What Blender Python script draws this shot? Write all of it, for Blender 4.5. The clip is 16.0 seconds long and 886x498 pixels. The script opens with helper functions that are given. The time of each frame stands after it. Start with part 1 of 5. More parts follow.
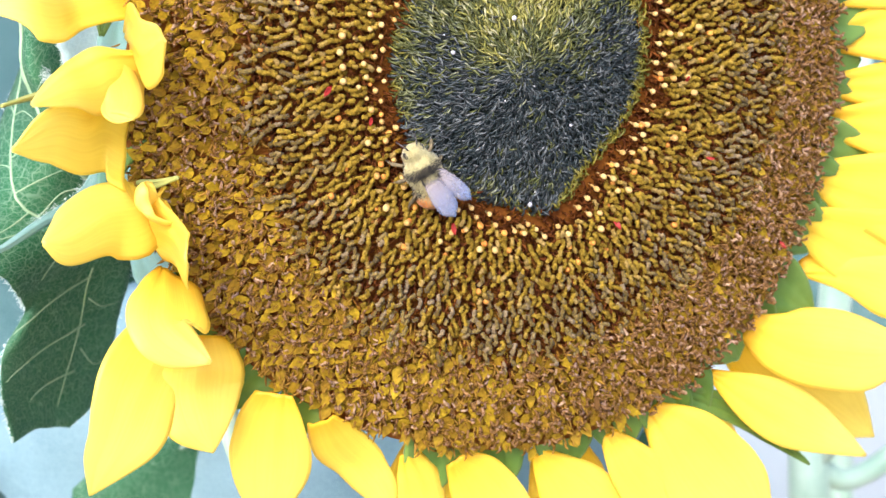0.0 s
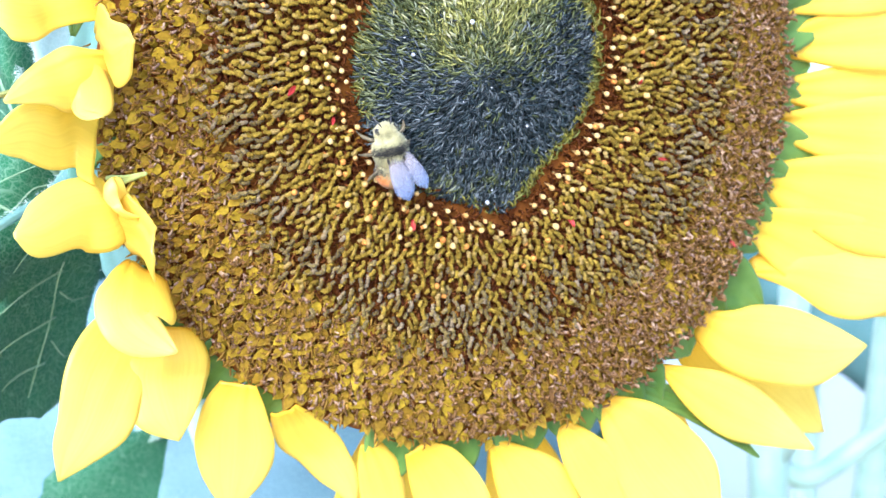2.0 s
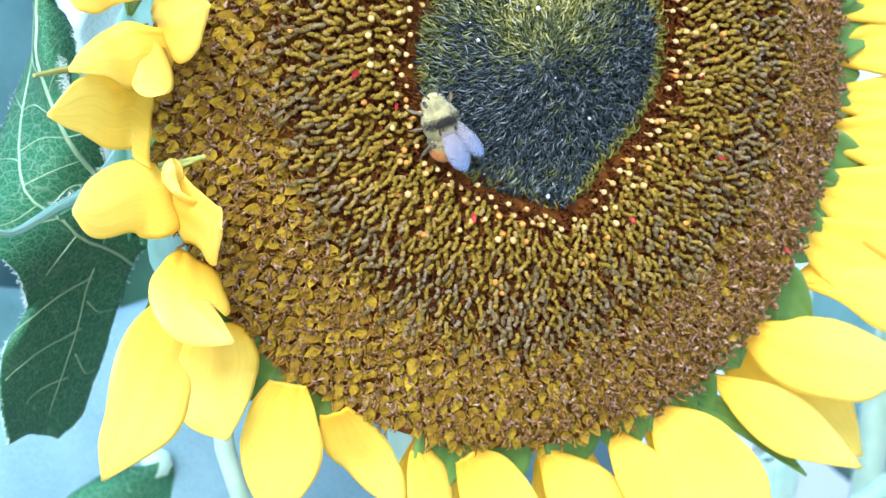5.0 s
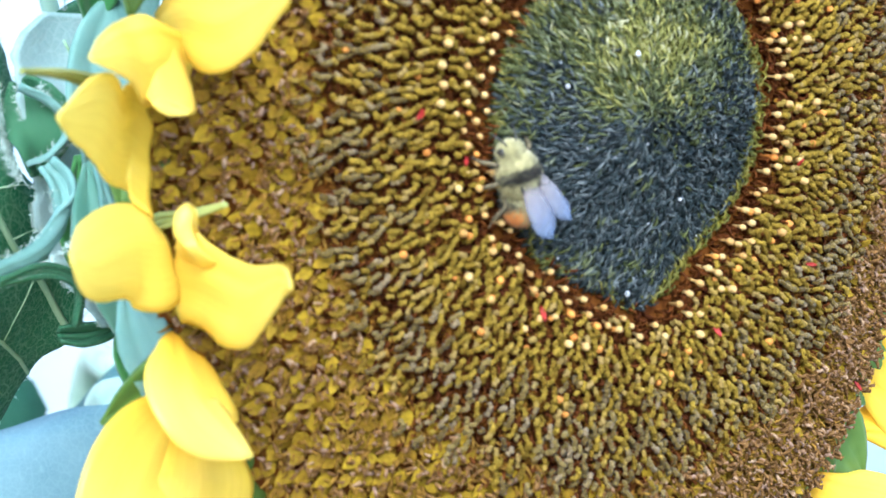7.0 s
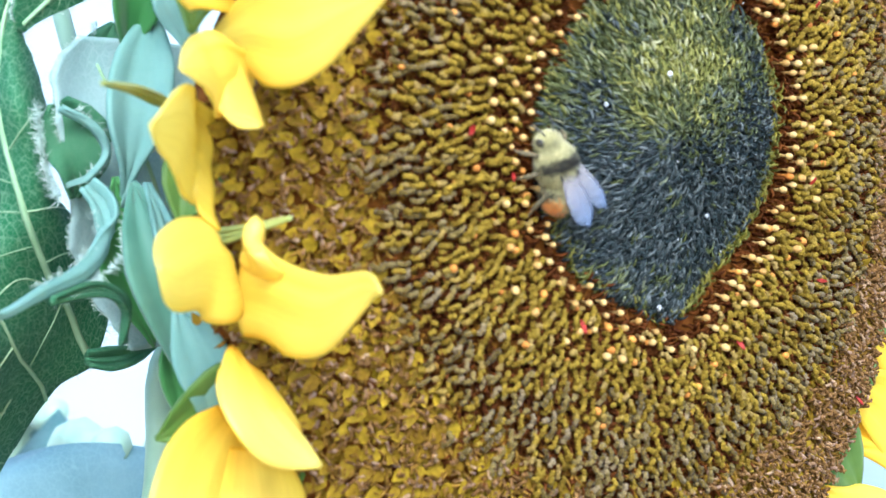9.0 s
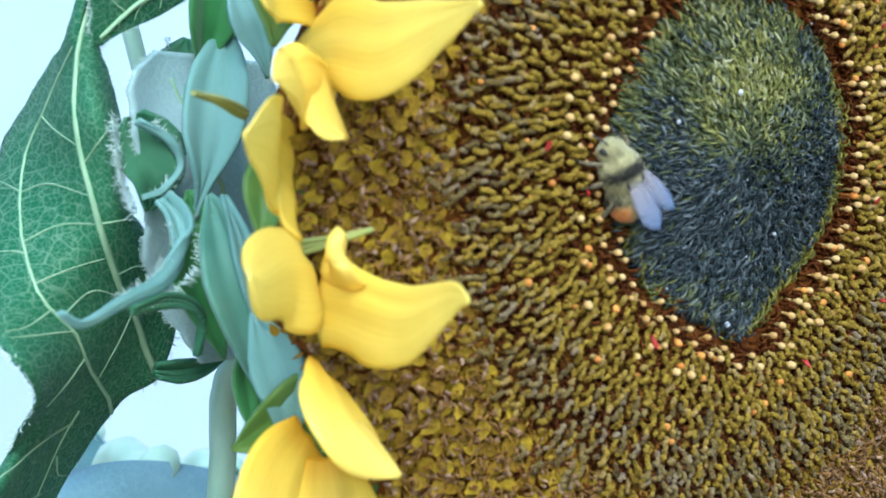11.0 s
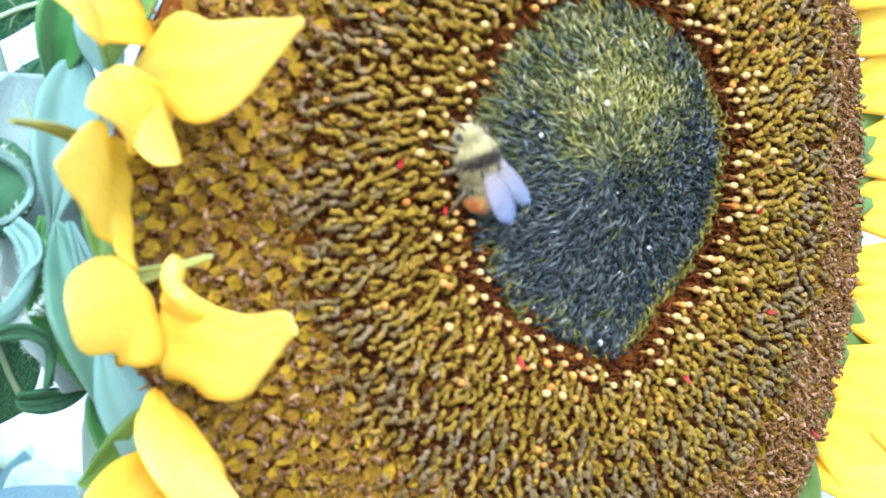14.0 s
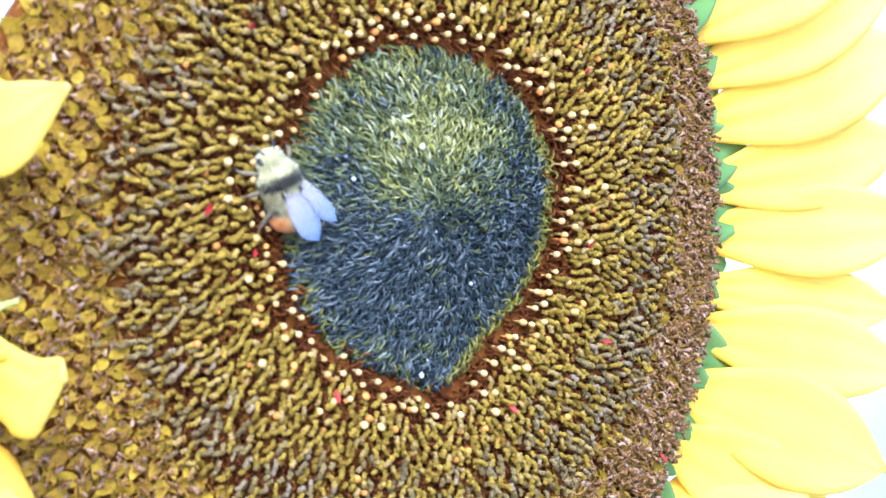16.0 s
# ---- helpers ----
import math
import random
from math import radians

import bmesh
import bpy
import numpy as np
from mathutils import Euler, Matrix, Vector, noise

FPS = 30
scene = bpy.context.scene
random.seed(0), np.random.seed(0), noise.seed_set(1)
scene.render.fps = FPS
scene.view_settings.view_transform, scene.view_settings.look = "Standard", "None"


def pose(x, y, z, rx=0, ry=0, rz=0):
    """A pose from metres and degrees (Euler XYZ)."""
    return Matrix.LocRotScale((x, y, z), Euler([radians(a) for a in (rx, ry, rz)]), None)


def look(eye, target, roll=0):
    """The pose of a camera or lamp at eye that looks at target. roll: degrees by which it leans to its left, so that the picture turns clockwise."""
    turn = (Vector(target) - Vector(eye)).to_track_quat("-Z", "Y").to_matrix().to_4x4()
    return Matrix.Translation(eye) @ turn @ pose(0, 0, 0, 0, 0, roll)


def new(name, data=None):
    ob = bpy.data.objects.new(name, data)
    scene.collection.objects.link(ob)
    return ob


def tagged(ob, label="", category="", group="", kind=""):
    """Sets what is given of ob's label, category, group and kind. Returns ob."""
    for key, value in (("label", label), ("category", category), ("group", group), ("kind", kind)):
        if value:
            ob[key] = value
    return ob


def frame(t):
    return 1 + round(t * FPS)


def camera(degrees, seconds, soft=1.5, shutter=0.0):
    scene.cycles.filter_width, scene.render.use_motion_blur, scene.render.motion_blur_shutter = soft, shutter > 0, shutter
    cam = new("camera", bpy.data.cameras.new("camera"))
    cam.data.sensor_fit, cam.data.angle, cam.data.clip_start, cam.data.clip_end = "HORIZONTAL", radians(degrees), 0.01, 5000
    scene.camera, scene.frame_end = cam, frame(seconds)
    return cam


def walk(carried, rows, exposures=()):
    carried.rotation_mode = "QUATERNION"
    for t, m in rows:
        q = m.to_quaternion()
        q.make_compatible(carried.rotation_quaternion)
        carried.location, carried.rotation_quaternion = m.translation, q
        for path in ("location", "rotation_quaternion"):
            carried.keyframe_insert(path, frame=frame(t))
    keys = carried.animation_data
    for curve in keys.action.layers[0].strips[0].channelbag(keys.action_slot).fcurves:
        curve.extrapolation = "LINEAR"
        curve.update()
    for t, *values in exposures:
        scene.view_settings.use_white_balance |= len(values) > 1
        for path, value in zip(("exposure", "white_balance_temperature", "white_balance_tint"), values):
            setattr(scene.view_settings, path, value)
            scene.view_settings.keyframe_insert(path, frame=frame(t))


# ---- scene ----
cam = camera(25.61, 16.0, soft=1.5)
cam.data.dof.use_dof = True
cam.data.dof.focus_distance = 0.295
cam.data.dof.aperture_fstop = 44.0
PATH = [
    (0, (-0.10083, -0.28192, 1.55460), (-0.03020, -0.05165, 1.48760), -3.84),
    (0.5, (-0.09867, -0.28356, 1.55474), (-0.02901, -0.05331, 1.48665), -3.60),
    (1, (-0.09878, -0.28697, 1.55618), (-0.02602, -0.05715, 1.48995), -3.27),
    (1.5, (-0.10029, -0.29016, 1.55621), (-0.02703, -0.06055, 1.48978), -3.22),
    (2, (-0.10131, -0.29282, 1.55555), (-0.02780, -0.06327, 1.48918), -3.27),
    (2.5, (-0.10297, -0.29379, 1.55609), (-0.03054, -0.06372, 1.49034), -3.18),
    (3, (-0.10384, -0.29244, 1.55646), (-0.03308, -0.06173, 1.49111), -3.09),
    (3.5, (-0.10586, -0.29207, 1.55610), (-0.03697, -0.06073, 1.49099), -3.00),
    (4, (-0.10728, -0.29276, 1.55600), (-0.03728, -0.06106, 1.49342), -3.13),
    (4.2, (-0.10808, -0.29196, 1.55430), (-0.03705, -0.06038, 1.49245), -3.24),
    (6.3, (-0.15025, -0.23084, 1.50792), (-0.03385, -0.01110, 1.48207), 1.18),
    (6.5, (-0.15101, -0.21897, 1.50805), (-0.03143, -0.00067, 1.48465), 1.58),
    (7, (-0.14924, -0.19587, 1.50538), (-0.01731, 0.01522, 1.48228), 2.31),
    (7.5, (-0.15368, -0.17959, 1.49790), (-0.01119, 0.02475, 1.47685), 2.17),
    (8, (-0.15977, -0.17543, 1.49957), (-0.01114, 0.02475, 1.48129), 1.97),
    (8.2, (-0.16424, -0.17828, 1.49865), (-0.01468, 0.02133, 1.48175), 2.05),
    (10.3, (-0.17652, -0.18871, 1.49812), (-0.02911, 0.01293, 1.48759), 2.28),
    (10.5, (-0.17780, -0.18720, 1.49825), (-0.02891, 0.01337, 1.48818), 2.36),
    (11, (-0.18096, -0.18254, 1.49543), (-0.03221, 0.01819, 1.48633), 2.51),
    (11.5, (-0.18072, -0.17949, 1.49541), (-0.03175, 0.02113, 1.48750), 2.47),
    (12, (-0.17938, -0.18053, 1.49600), (-0.03106, 0.02063, 1.48980), 2.01),
    (12.5, (-0.17642, -0.17958, 1.49579), (-0.02818, 0.02158, 1.48806), 1.92),
    (13, (-0.17194, -0.18060, 1.49764), (-0.02445, 0.02113, 1.49035), 1.65),
    (13.5, (-0.16799, -0.18402, 1.49956), (-0.02096, 0.01801, 1.49134), 1.51),
    (14, (-0.16218, -0.18662, 1.49895), (-0.01362, 0.01422, 1.48920), 1.30),
    (14.5, (-0.15820, -0.19172, 1.50053), (-0.01100, 0.01009, 1.49046), 1.17),
    (15, (-0.15008, -0.19912, 1.50274), (-0.00514, 0.00426, 1.49133), 1.25),
    (15.5, (-0.14316, -0.20587, 1.50445), (-0.00094, -0.00062, 1.49249), 1.29),
    (16, (-0.13895, -0.21570, 1.50735), (-0.00104, -0.00754, 1.49497), 0.88),
]
walk(cam, [(t, look(eye, target, roll)) for t, eye, target, roll in PATH],
     exposures=[(0, 1.82, 6150, 22), (1, 1.97, 5500, 17), (2, 2.08, 5150, 16), (4.2, 1.84, 5150, 13), (6.3, 1.77, 5100, 7), (8.2, 1.77, 5300, 7), (10.3, 1.6, 5100, 4), (11, 1.27, 5000, 3), (11.5, 1.17, 5300, 4),
                (12, 1.15, 6900, 6), (12.5, 1.14, 7300, 8), (13.5, 1.57, 6000, 9), (14, 1.95, 5300, 14), (15, 2.32, 4900, 18), (16, 2.26, 4650, 18)])

# ---- light ----
world = bpy.data.worlds.new("sky")
scene.world = world
world.use_nodes = True
wn = world.node_tree.nodes
sky = wn.new("ShaderNodeTexSky")
sky.sky_type = "NISHITA"
sky.sun_disc = False
sky.sun_elevation = radians(42)
sky.sun_rotation = radians(215)
sky.dust_density = 3.0
world.node_tree.links.new(sky.outputs[0], wn["Background"].inputs[0])
wn["Background"].inputs[1].default_value = 0.15
sun = new("sun", bpy.data.lights.new("sun", "SUN"))
sun.data.energy = 1.1
sun.data.angle = radians(30)
sun.data.color = (1.0, 0.95, 0.86)
sun.matrix_world = look((-0.65, -0.9, 2.5), (0, 0, 1.5))
scene.view_settings.exposure = 0.0


# ---- materials ----
def ramp(nt, fac, stops):
    r = nt.nodes.new("ShaderNodeValToRGB")
    e = r.color_ramp.elements
    while len(e) < len(stops):
        e.new(0.5)
    for k, (p, c) in zip(e, stops):
        k.position, k.color = p, (*c, 1)
    nt.links.new(fac, r.inputs[0])
    return r.outputs[0]


def noise_fac(nt, scale, detail=3.0, vec=None, rough=0.55):
    n = nt.nodes.new("ShaderNodeTexNoise")
    n.inputs["Scale"].default_value, n.inputs["Detail"].default_value, n.inputs["Roughness"].default_value = scale, detail, rough
    if vec is None:
        vec = nt.nodes.new("ShaderNodeTexCoord").outputs["Object"]
    nt.links.new(vec, n.inputs["Vector"])
    return n.outputs["Fac"]


def piece_random(nt):
    """One random value for each loose piece, whether it is an object or an island of a joined mesh."""
    g = nt.nodes.new("ShaderNodeNewGeometry")
    o = nt.nodes.new("ShaderNodeObjectInfo")
    a = nt.nodes.new("ShaderNodeMath")
    a.operation = "ADD"
    nt.links.new(g.outputs["Random Per Island"], a.inputs[0])
    nt.links.new(o.outputs["Random"], a.inputs[1])
    f = nt.nodes.new("ShaderNodeMath")
    f.operation = "FRACT"
    nt.links.new(a.outputs[0], f.inputs[0])
    return f.outputs[0]


def mix(nt, fac, a, b, mode="MIX"):
    m = nt.nodes.new("ShaderNodeMix")
    m.data_type, m.blend_type = "RGBA", mode
    for v, s in ((fac, m.inputs[0]), (a, m.inputs[6]), (b, m.inputs[7])):
        if isinstance(v, (int, float)):
            s.default_value = v
        elif isinstance(v, tuple):
            s.default_value = (*v, 1)
        else:
            nt.links.new(v, s)
    return m.outputs[2]


def material(name, rough=0.6, spec=0.3, sheen=0.0, sss=0.0, sss_r=(1, 0.5, 0.2)):
    m = bpy.data.materials.new(name)
    m.use_nodes = True
    b = m.node_tree.nodes["Principled BSDF"]
    b.inputs["Roughness"].default_value = rough
    b.inputs["Specular IOR Level"].default_value = spec
    b.inputs["Sheen Weight"].default_value = sheen
    if sss:
        b.inputs["Subsurface Weight"].default_value = sss
        b.inputs["Subsurface Radius"].default_value = sss_r
        b.inputs["Subsurface Scale"].default_value = 0.002
    return m, m.node_tree, b


def bump(nt, b, height, strength, dist=0.0003):
    n = nt.nodes.new("ShaderNodeBump")
    n.inputs["Strength"].default_value, n.inputs["Distance"].default_value = strength, dist
    nt.links.new(height, n.inputs["Height"])
    nt.links.new(n.outputs[0], b.inputs["Normal"])


def translucent(m, nt, b, colour, amount):
    """A leaf or petal: some of the light that falls on its back comes through."""
    t = nt.nodes.new("ShaderNodeBsdfTranslucent")
    if isinstance(colour, tuple):
        t.inputs[0].default_value = (*colour, 1)
    else:
        nt.links.new(colour, t.inputs[0])
    x = nt.nodes.new("ShaderNodeMixShader")
    x.inputs[0].default_value = amount
    nt.links.new(b.outputs[0], x.inputs[1])
    nt.links.new(t.outputs[0], x.inputs[2])
    nt.links.new(x.outputs[0], nt.nodes["Material Output"].inputs["Surface"])


def simple(name, c1, c2, scale=300.0, rough=0.6, spec=0.3, per_piece=True, bmp=0.3, sheen=0.0, extra=None):
    """Colour that varies from c1 to c2 from piece to piece and with a fine grain."""
    m, nt, b = material(name, rough, spec, sheen)
    n = noise_fac(nt, scale)
    if per_piece:
        stops = [(0.0, c1), (1.0, c2)] if extra is None else [(0.0, c1), (0.75, c2), (0.93, extra)]
        col = ramp(nt, piece_random(nt), stops)
        dark = ramp(nt, n, [(0.25, (0.55, 0.55, 0.55)), (0.75, (1.15, 1.15, 1.15))])
        col = mix(nt, 1.0, col, dark, "MULTIPLY")
    else:
        col = ramp(nt, n, [(0.3, c1), (0.7, c2)])
    nt.links.new(col, b.inputs["Base Color"])
    if bmp:
        bump(nt, b, n, bmp)
    return m


def petal_material():
    m, nt, b = material("petal_yellow", 0.36, 0.45)
    uv = nt.nodes.new("ShaderNodeUVMap").outputs[0]
    sep = nt.nodes.new("ShaderNodeSeparateXYZ")
    nt.links.new(uv, sep.inputs[0])
    base = ramp(nt, sep.outputs[1], [(0.0, (0.66, 0.34, 0.01)), (0.06, (0.90, 0.58, 0.02)), (0.20, (0.95, 0.75, 0.08)), (1.0, (0.96, 0.83, 0.20))])
    mp = nt.nodes.new("ShaderNodeMapping")
    mp.inputs["Scale"].default_value = (26, 1.6, 1)
    nt.links.new(uv, mp.inputs[0])
    streak = noise_fac(nt, 1.0, 3.0, mp.outputs[0])
    tone = ramp(nt, streak, [(0.3, (0.95, 0.93, 0.86)), (0.7, (1.02, 1.02, 1.02))])
    col = mix(nt, 1.0, base, tone, "MULTIPLY")
    blotch = ramp(nt, noise_fac(nt, 90.0, 2.0), [(0.35, (0.94, 0.92, 0.85)), (0.65, (1, 1, 1))])
    col = mix(nt, 1.0, col, blotch, "MULTIPLY")
    nt.links.new(col, b.inputs["Base Color"])
    bump(nt, b, streak, 0.25, 0.0004)
    translucent(m, nt, b, col, 0.5)
    return m


def leaf_material(name, dark, light, vein):
    m, nt, b = material(name, 0.6, 0.22, sheen=0.03)
    uv = nt.nodes.new("ShaderNodeUVMap").outputs[0]
    v = nt.nodes.new("ShaderNodeTexVoronoi")
    v.feature = "DISTANCE_TO_EDGE"
    v.inputs["Scale"].default_value = 62.0
    wob = nt.nodes.new("ShaderNodeTexNoise")
    wob.inputs["Scale"].default_value = 7.0
    nt.links.new(uv, wob.inputs["Vector"])
    nt.links.new(mix(nt, 0.035, uv, wob.outputs["Color"]), v.inputs["Vector"])
    v2 = nt.nodes.new("ShaderNodeTexVoronoi")
    v2.feature = "DISTANCE_TO_EDGE"
    v2.inputs["Scale"].default_value = 160.0
    nt.links.new(mix(nt, 0.012, uv, wob.outputs["Color"]), v2.inputs["Vector"])
    lines = ramp(nt, v.outputs["Distance"], [(0.010, (0.62, 0.62, 0.62)), (0.055, (0, 0, 0))])
    lines2 = ramp(nt, v2.outputs["Distance"], [(0.015, (0.42, 0.42, 0.42)), (0.09, (0, 0, 0))])
    net = mix(nt, 1.0, lines, lines2, "LIGHTEN")
    body = ramp(nt, noise_fac(nt, 60.0, 4.0), [(0.3, dark), (0.7, light)])
    col = mix(nt, net, body, vein)
    nt.links.new(col, b.inputs["Base Color"])
    quilt = mix(nt, 0.35, v.outputs["Distance"], noise_fac(nt, 260.0, 3.0))
    bump(nt, b, quilt, 0.3, 0.001)
    translucent(m, nt, b, col, 0.36)
    return m


PETAL = petal_material()
LEAF = leaf_material("leaf_green", (0.014, 0.108, 0.044), (0.034, 0.175, 0.074), (0.22, 0.38, 0.24))
LEAF_PALE = leaf_material("leaf_pale", (0.15, 0.335, 0.285), (0.27, 0.48, 0.435), (0.31, 0.52, 0.475))
# For leaves behind: the cool light's blue cast is put into the green.
LEAF_COOL_CAST = leaf_material("leaf_cool_cast", (0.065, 0.18, 0.175), (0.13, 0.27, 0.26), (0.20, 0.33, 0.33))
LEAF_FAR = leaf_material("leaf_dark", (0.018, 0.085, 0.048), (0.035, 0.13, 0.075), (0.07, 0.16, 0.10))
# The same blue cast put into the colour, paler.
LEAF_PALE_CAST = leaf_material("leaf_pale_cast", (0.14, 0.265, 0.29), (0.215, 0.365, 0.40), (0.25, 0.40, 0.435))
LEAF_FUZZ = leaf_material("leaf_fuzzy", (0.30, 0.47, 0.46), (0.44, 0.61, 0.60), (0.50, 0.66, 0.65))
BRACT_TEAL = simple("bract_teal", (0.055, 0.155, 0.105), (0.125, 0.27, 0.195), 90, 0.55, per_piece=False, sheen=0.2)
VEIN = simple("leaf_vein", (0.22, 0.37, 0.21), (0.31, 0.46, 0.28), 200, per_piece=False)
BRACT_DARK = simple("bract_deep_green", (0.020, 0.115, 0.024), (0.065, 0.215, 0.055), 90, 0.5, per_piece=False, sheen=0.2)
BRACT_TIP = simple("bract_tip", (0.20, 0.25, 0.05), (0.34, 0.37, 0.12), 120, 0.5, per_piece=False)
BRACT = simple("bract_green", (0.048, 0.118, 0.012), (0.11, 0.20, 0.034), 120, 0.5, per_piece=False, sheen=0.1)
STEM = simple("stem_green", (0.25, 0.41, 0.30), (0.38, 0.54, 0.43), 90, 0.55, per_piece=False, sheen=0.2)
BED = simple("bed_brown", (0.085, 0.024, 0.004), (0.18, 0.066, 0.008), 420, 0.9, 0.1, per_piece=False)
CURL = simple("floret_olive", (0.135, 0.083, 0.008), (0.285, 0.195, 0.022), 3600, 0.85, 0.05, sheen=0.15, extra=(0.28, 0.195, 0.06), bmp=1.0)
CURL.node_tree.nodes["Principled BSDF"].inputs["Sheen Tint"].default_value = (0.9, 0.68, 0.14, 1)
CURL_OLD = simple("floret_grey", (0.095, 0.063, 0.013), (0.205, 0.150, 0.042), 3600, 0.85, 0.05, sheen=0.1, extra=(0.22, 0.165, 0.085), bmp=1.0)
UNDER = simple("floret_brown", (0.115, 0.042, 0.006), (0.26, 0.13, 0.014), 2000, 0.85, 0.05)
TUBE = simple("floret_tube", (0.05, 0.014, 0.004), (0.13, 0.042, 0.008), 900, 0.8, 0.05)
HUSK = simple("husk_brown", (0.155, 0.082, 0.012), (0.29, 0.165, 0.026), 900, 0.8, 0.05)
BUD = simple("bud_cream", (0.44, 0.25, 0.06), (0.60, 0.43, 0.16), 900, 0.5)
SCALE = simple("scale_ochre", (0.19, 0.108, 0.006), (0.34, 0.232, 0.010), 1500, 0.6, 0.12, bmp=0.6)
WITHER = simple("floret_withered", (0.10, 0.050, 0.014), (0.235, 0.13, 0.045), 1200, 0.9, 0.05, extra=(0.27, 0.175, 0.12))
WITHER_PALE = simple("floret_dry", (0.26, 0.16, 0.075), (0.42, 0.29, 0.18), 1200, 0.8, 0.1)
SPIKE = simple("spike_green", (0.006, 0.012, 0.014), (0.024, 0.038, 0.040), 900, 0.42, 0.35, extra=(0.12, 0.14, 0.14))
SPIKE_MID = simple("spike_middle", (0.036, 0.048, 0.013), (0.10, 0.115, 0.032), 900, 0.5, 0.25, extra=(0.18, 0.20, 0.12))
CORE = simple("centre_green", (0.010, 0.016, 0.013), (0.022, 0.032, 0.020), 500, 0.95, 0.0, per_piece=False)
SPIKE_YOUNG = simple("spike_young", (0.14, 0.148, 0.028), (0.27, 0.265, 0.07), 900, 0.55, 0.2, extra=(0.37, 0.37, 0.21))
SPIKE_RIM = simple("spike_yellow", (0.10, 0.11, 0.015), (0.22, 0.19, 0.02), 900, 0.5, 0.4)
ORANGE = simple("floret_orange", (0.42, 0.15, 0.022), (0.62, 0.28, 0.05), 900, 0.6, 0.2)
RED = simple("petal_scrap_red", (0.26, 0.012, 0.008), (0.36, 0.028, 0.014), 900, 0.5)
WHITE = simple("pollen_white", (0.36, 0.38, 0.40), (0.55, 0.57, 0.58), 900, 0.6)
FUR_Y = simple("fur_yellow", (0.40, 0.37, 0.17), (0.62, 0.58, 0.31), 900, 0.8, 0.1, sheen=0.2)
FUR_B = simple("fur_black", (0.02, 0.02, 0.02), (0.075, 0.07, 0.06), 900, 0.7, 0.2)
FUR_O = simple("fur_orange", (0.88, 0.30, 0.05), (0.95, 0.42, 0.10), 900, 0.8, 0.1, sheen=0.2)
CHITIN = simple("chitin_black", (0.010, 0.010, 0.012), (0.03, 0.028, 0.026), 700, 0.3, 0.5, per_piece=False)
LEG = simple("leg_grey", (0.04, 0.034, 0.022), (0.17, 0.14, 0.075), 1600, 0.7, 0.2, per_piece=False)
HAIR = simple("hair_pale", (0.45, 0.60, 0.54), (0.60, 0.74, 0.69), 300, 0.6, per_piece=False)
WALL = simple("render_white", (0.29, 0.375, 0.41), (0.39, 0.475, 0.515), 2.2, 0.85, per_piece=False)
# Ground out of view, made pale so that it bounces fill light upwards.
SOIL_FILL = simple("soil", (0.22, 0.18, 0.13), (0.34, 0.29, 0.22), 14, 0.9, per_piece=False)


def wing_material():
    m, nt, b = material("wing_membrane", 0.42, 0.25)
    uv = nt.nodes.new("ShaderNodeUVMap").outputs[0]
    v = nt.nodes.new("ShaderNodeTexVoronoi")
    v.feature = "DISTANCE_TO_EDGE"
    v.inputs["Scale"].default_value = 2.6
    nt.links.new(uv, v.inputs["Vector"])
    sep = nt.nodes.new("ShaderNodeSeparateXYZ")
    nt.links.new(uv, sep.inputs[0])
    # Greyish at the root; the sky's blue reflection is painted into the tip.
    tone = ramp(nt, sep.outputs[1], [(0.2, (0.34, 0.31, 0.31)), (1.0, (0.15, 0.22, 0.37))])
    veins = ramp(nt, v.outputs["Distance"], [(0.01, (0.72, 0.72, 0.74)), (0.03, (1, 1, 1))])
    col = mix(nt, 1.0, tone, veins, "MULTIPLY")
    nt.links.new(col, b.inputs["Base Color"])
    b.inputs["Alpha"].default_value = 0.5
    return m


WING = wing_material()

# ---- building helpers ----
CM = 0.01


def W(x, y, z):
    """A place given in centimetres from the flower head's centre."""
    return Vector((x * CM, y * CM, 1.5 + z * CM))


def smooth(me):
    for p in me.polygons:
        p.use_smooth = True


def part(name, me, mat, parent, label="", m=None):
    """Links a mesh, whose points are in world space unless m is given, as one object under a thing or a part."""
    if isinstance(me, bmesh.types.BMesh):
        bm, me = me, bpy.data.meshes.new(name)
        bm.to_mesh(me)
        bm.free()
        smooth(me)
    if mat is not None and not me.materials:
        me.materials.append(mat)
    ob = new(name, me)
    if parent is not None:
        ob.parent = parent
        base = parent.get("at", None)
        inv = Matrix.Translation(-Vector(parent["at"])) if base is not None else Matrix.Identity(4)
        ob.matrix_local = inv @ (m or Matrix.Identity(4))
        ob["at"] = (m.translation if m else Vector((0, 0, 0)))
    elif m:
        ob.matrix_world = m
        ob["at"] = m.translation
    if label:
        tagged(ob, label)
    return ob


def mesh(name, verts, faces, uvs=None):
    me = bpy.data.meshes.new(name)
    me.from_pydata([tuple(v) for v in verts], [], faces)
    if uvs is not None:
        lay = me.uv_layers.new(name="UVMap")
        for l in me.loops:
            lay.data[l.index].uv = uvs[l.vertex_index]
    smooth(me)
    return me


def bezier(pts, n):
    """Points along a smooth curve through the control points (Catmull-Rom)."""
    p = [Vector(v) for v in pts]
    p = [p[0] * 2 - p[1], *p, p[-1] * 2 - p[-2]]
    out = []
    for k in range(n):
        s = k / (n - 1) * (len(p) - 3)
        i = min(int(s), len(p) - 4)
        u = s - i
        a, b, c, d = p[i:i + 4]
        out.append(0.5 * (2 * b + (c - a) * u + (2 * a - 5 * b + 4 * c - d) * u * u + (3 * b - a - 3 * c + d) * u ** 3))
    return out


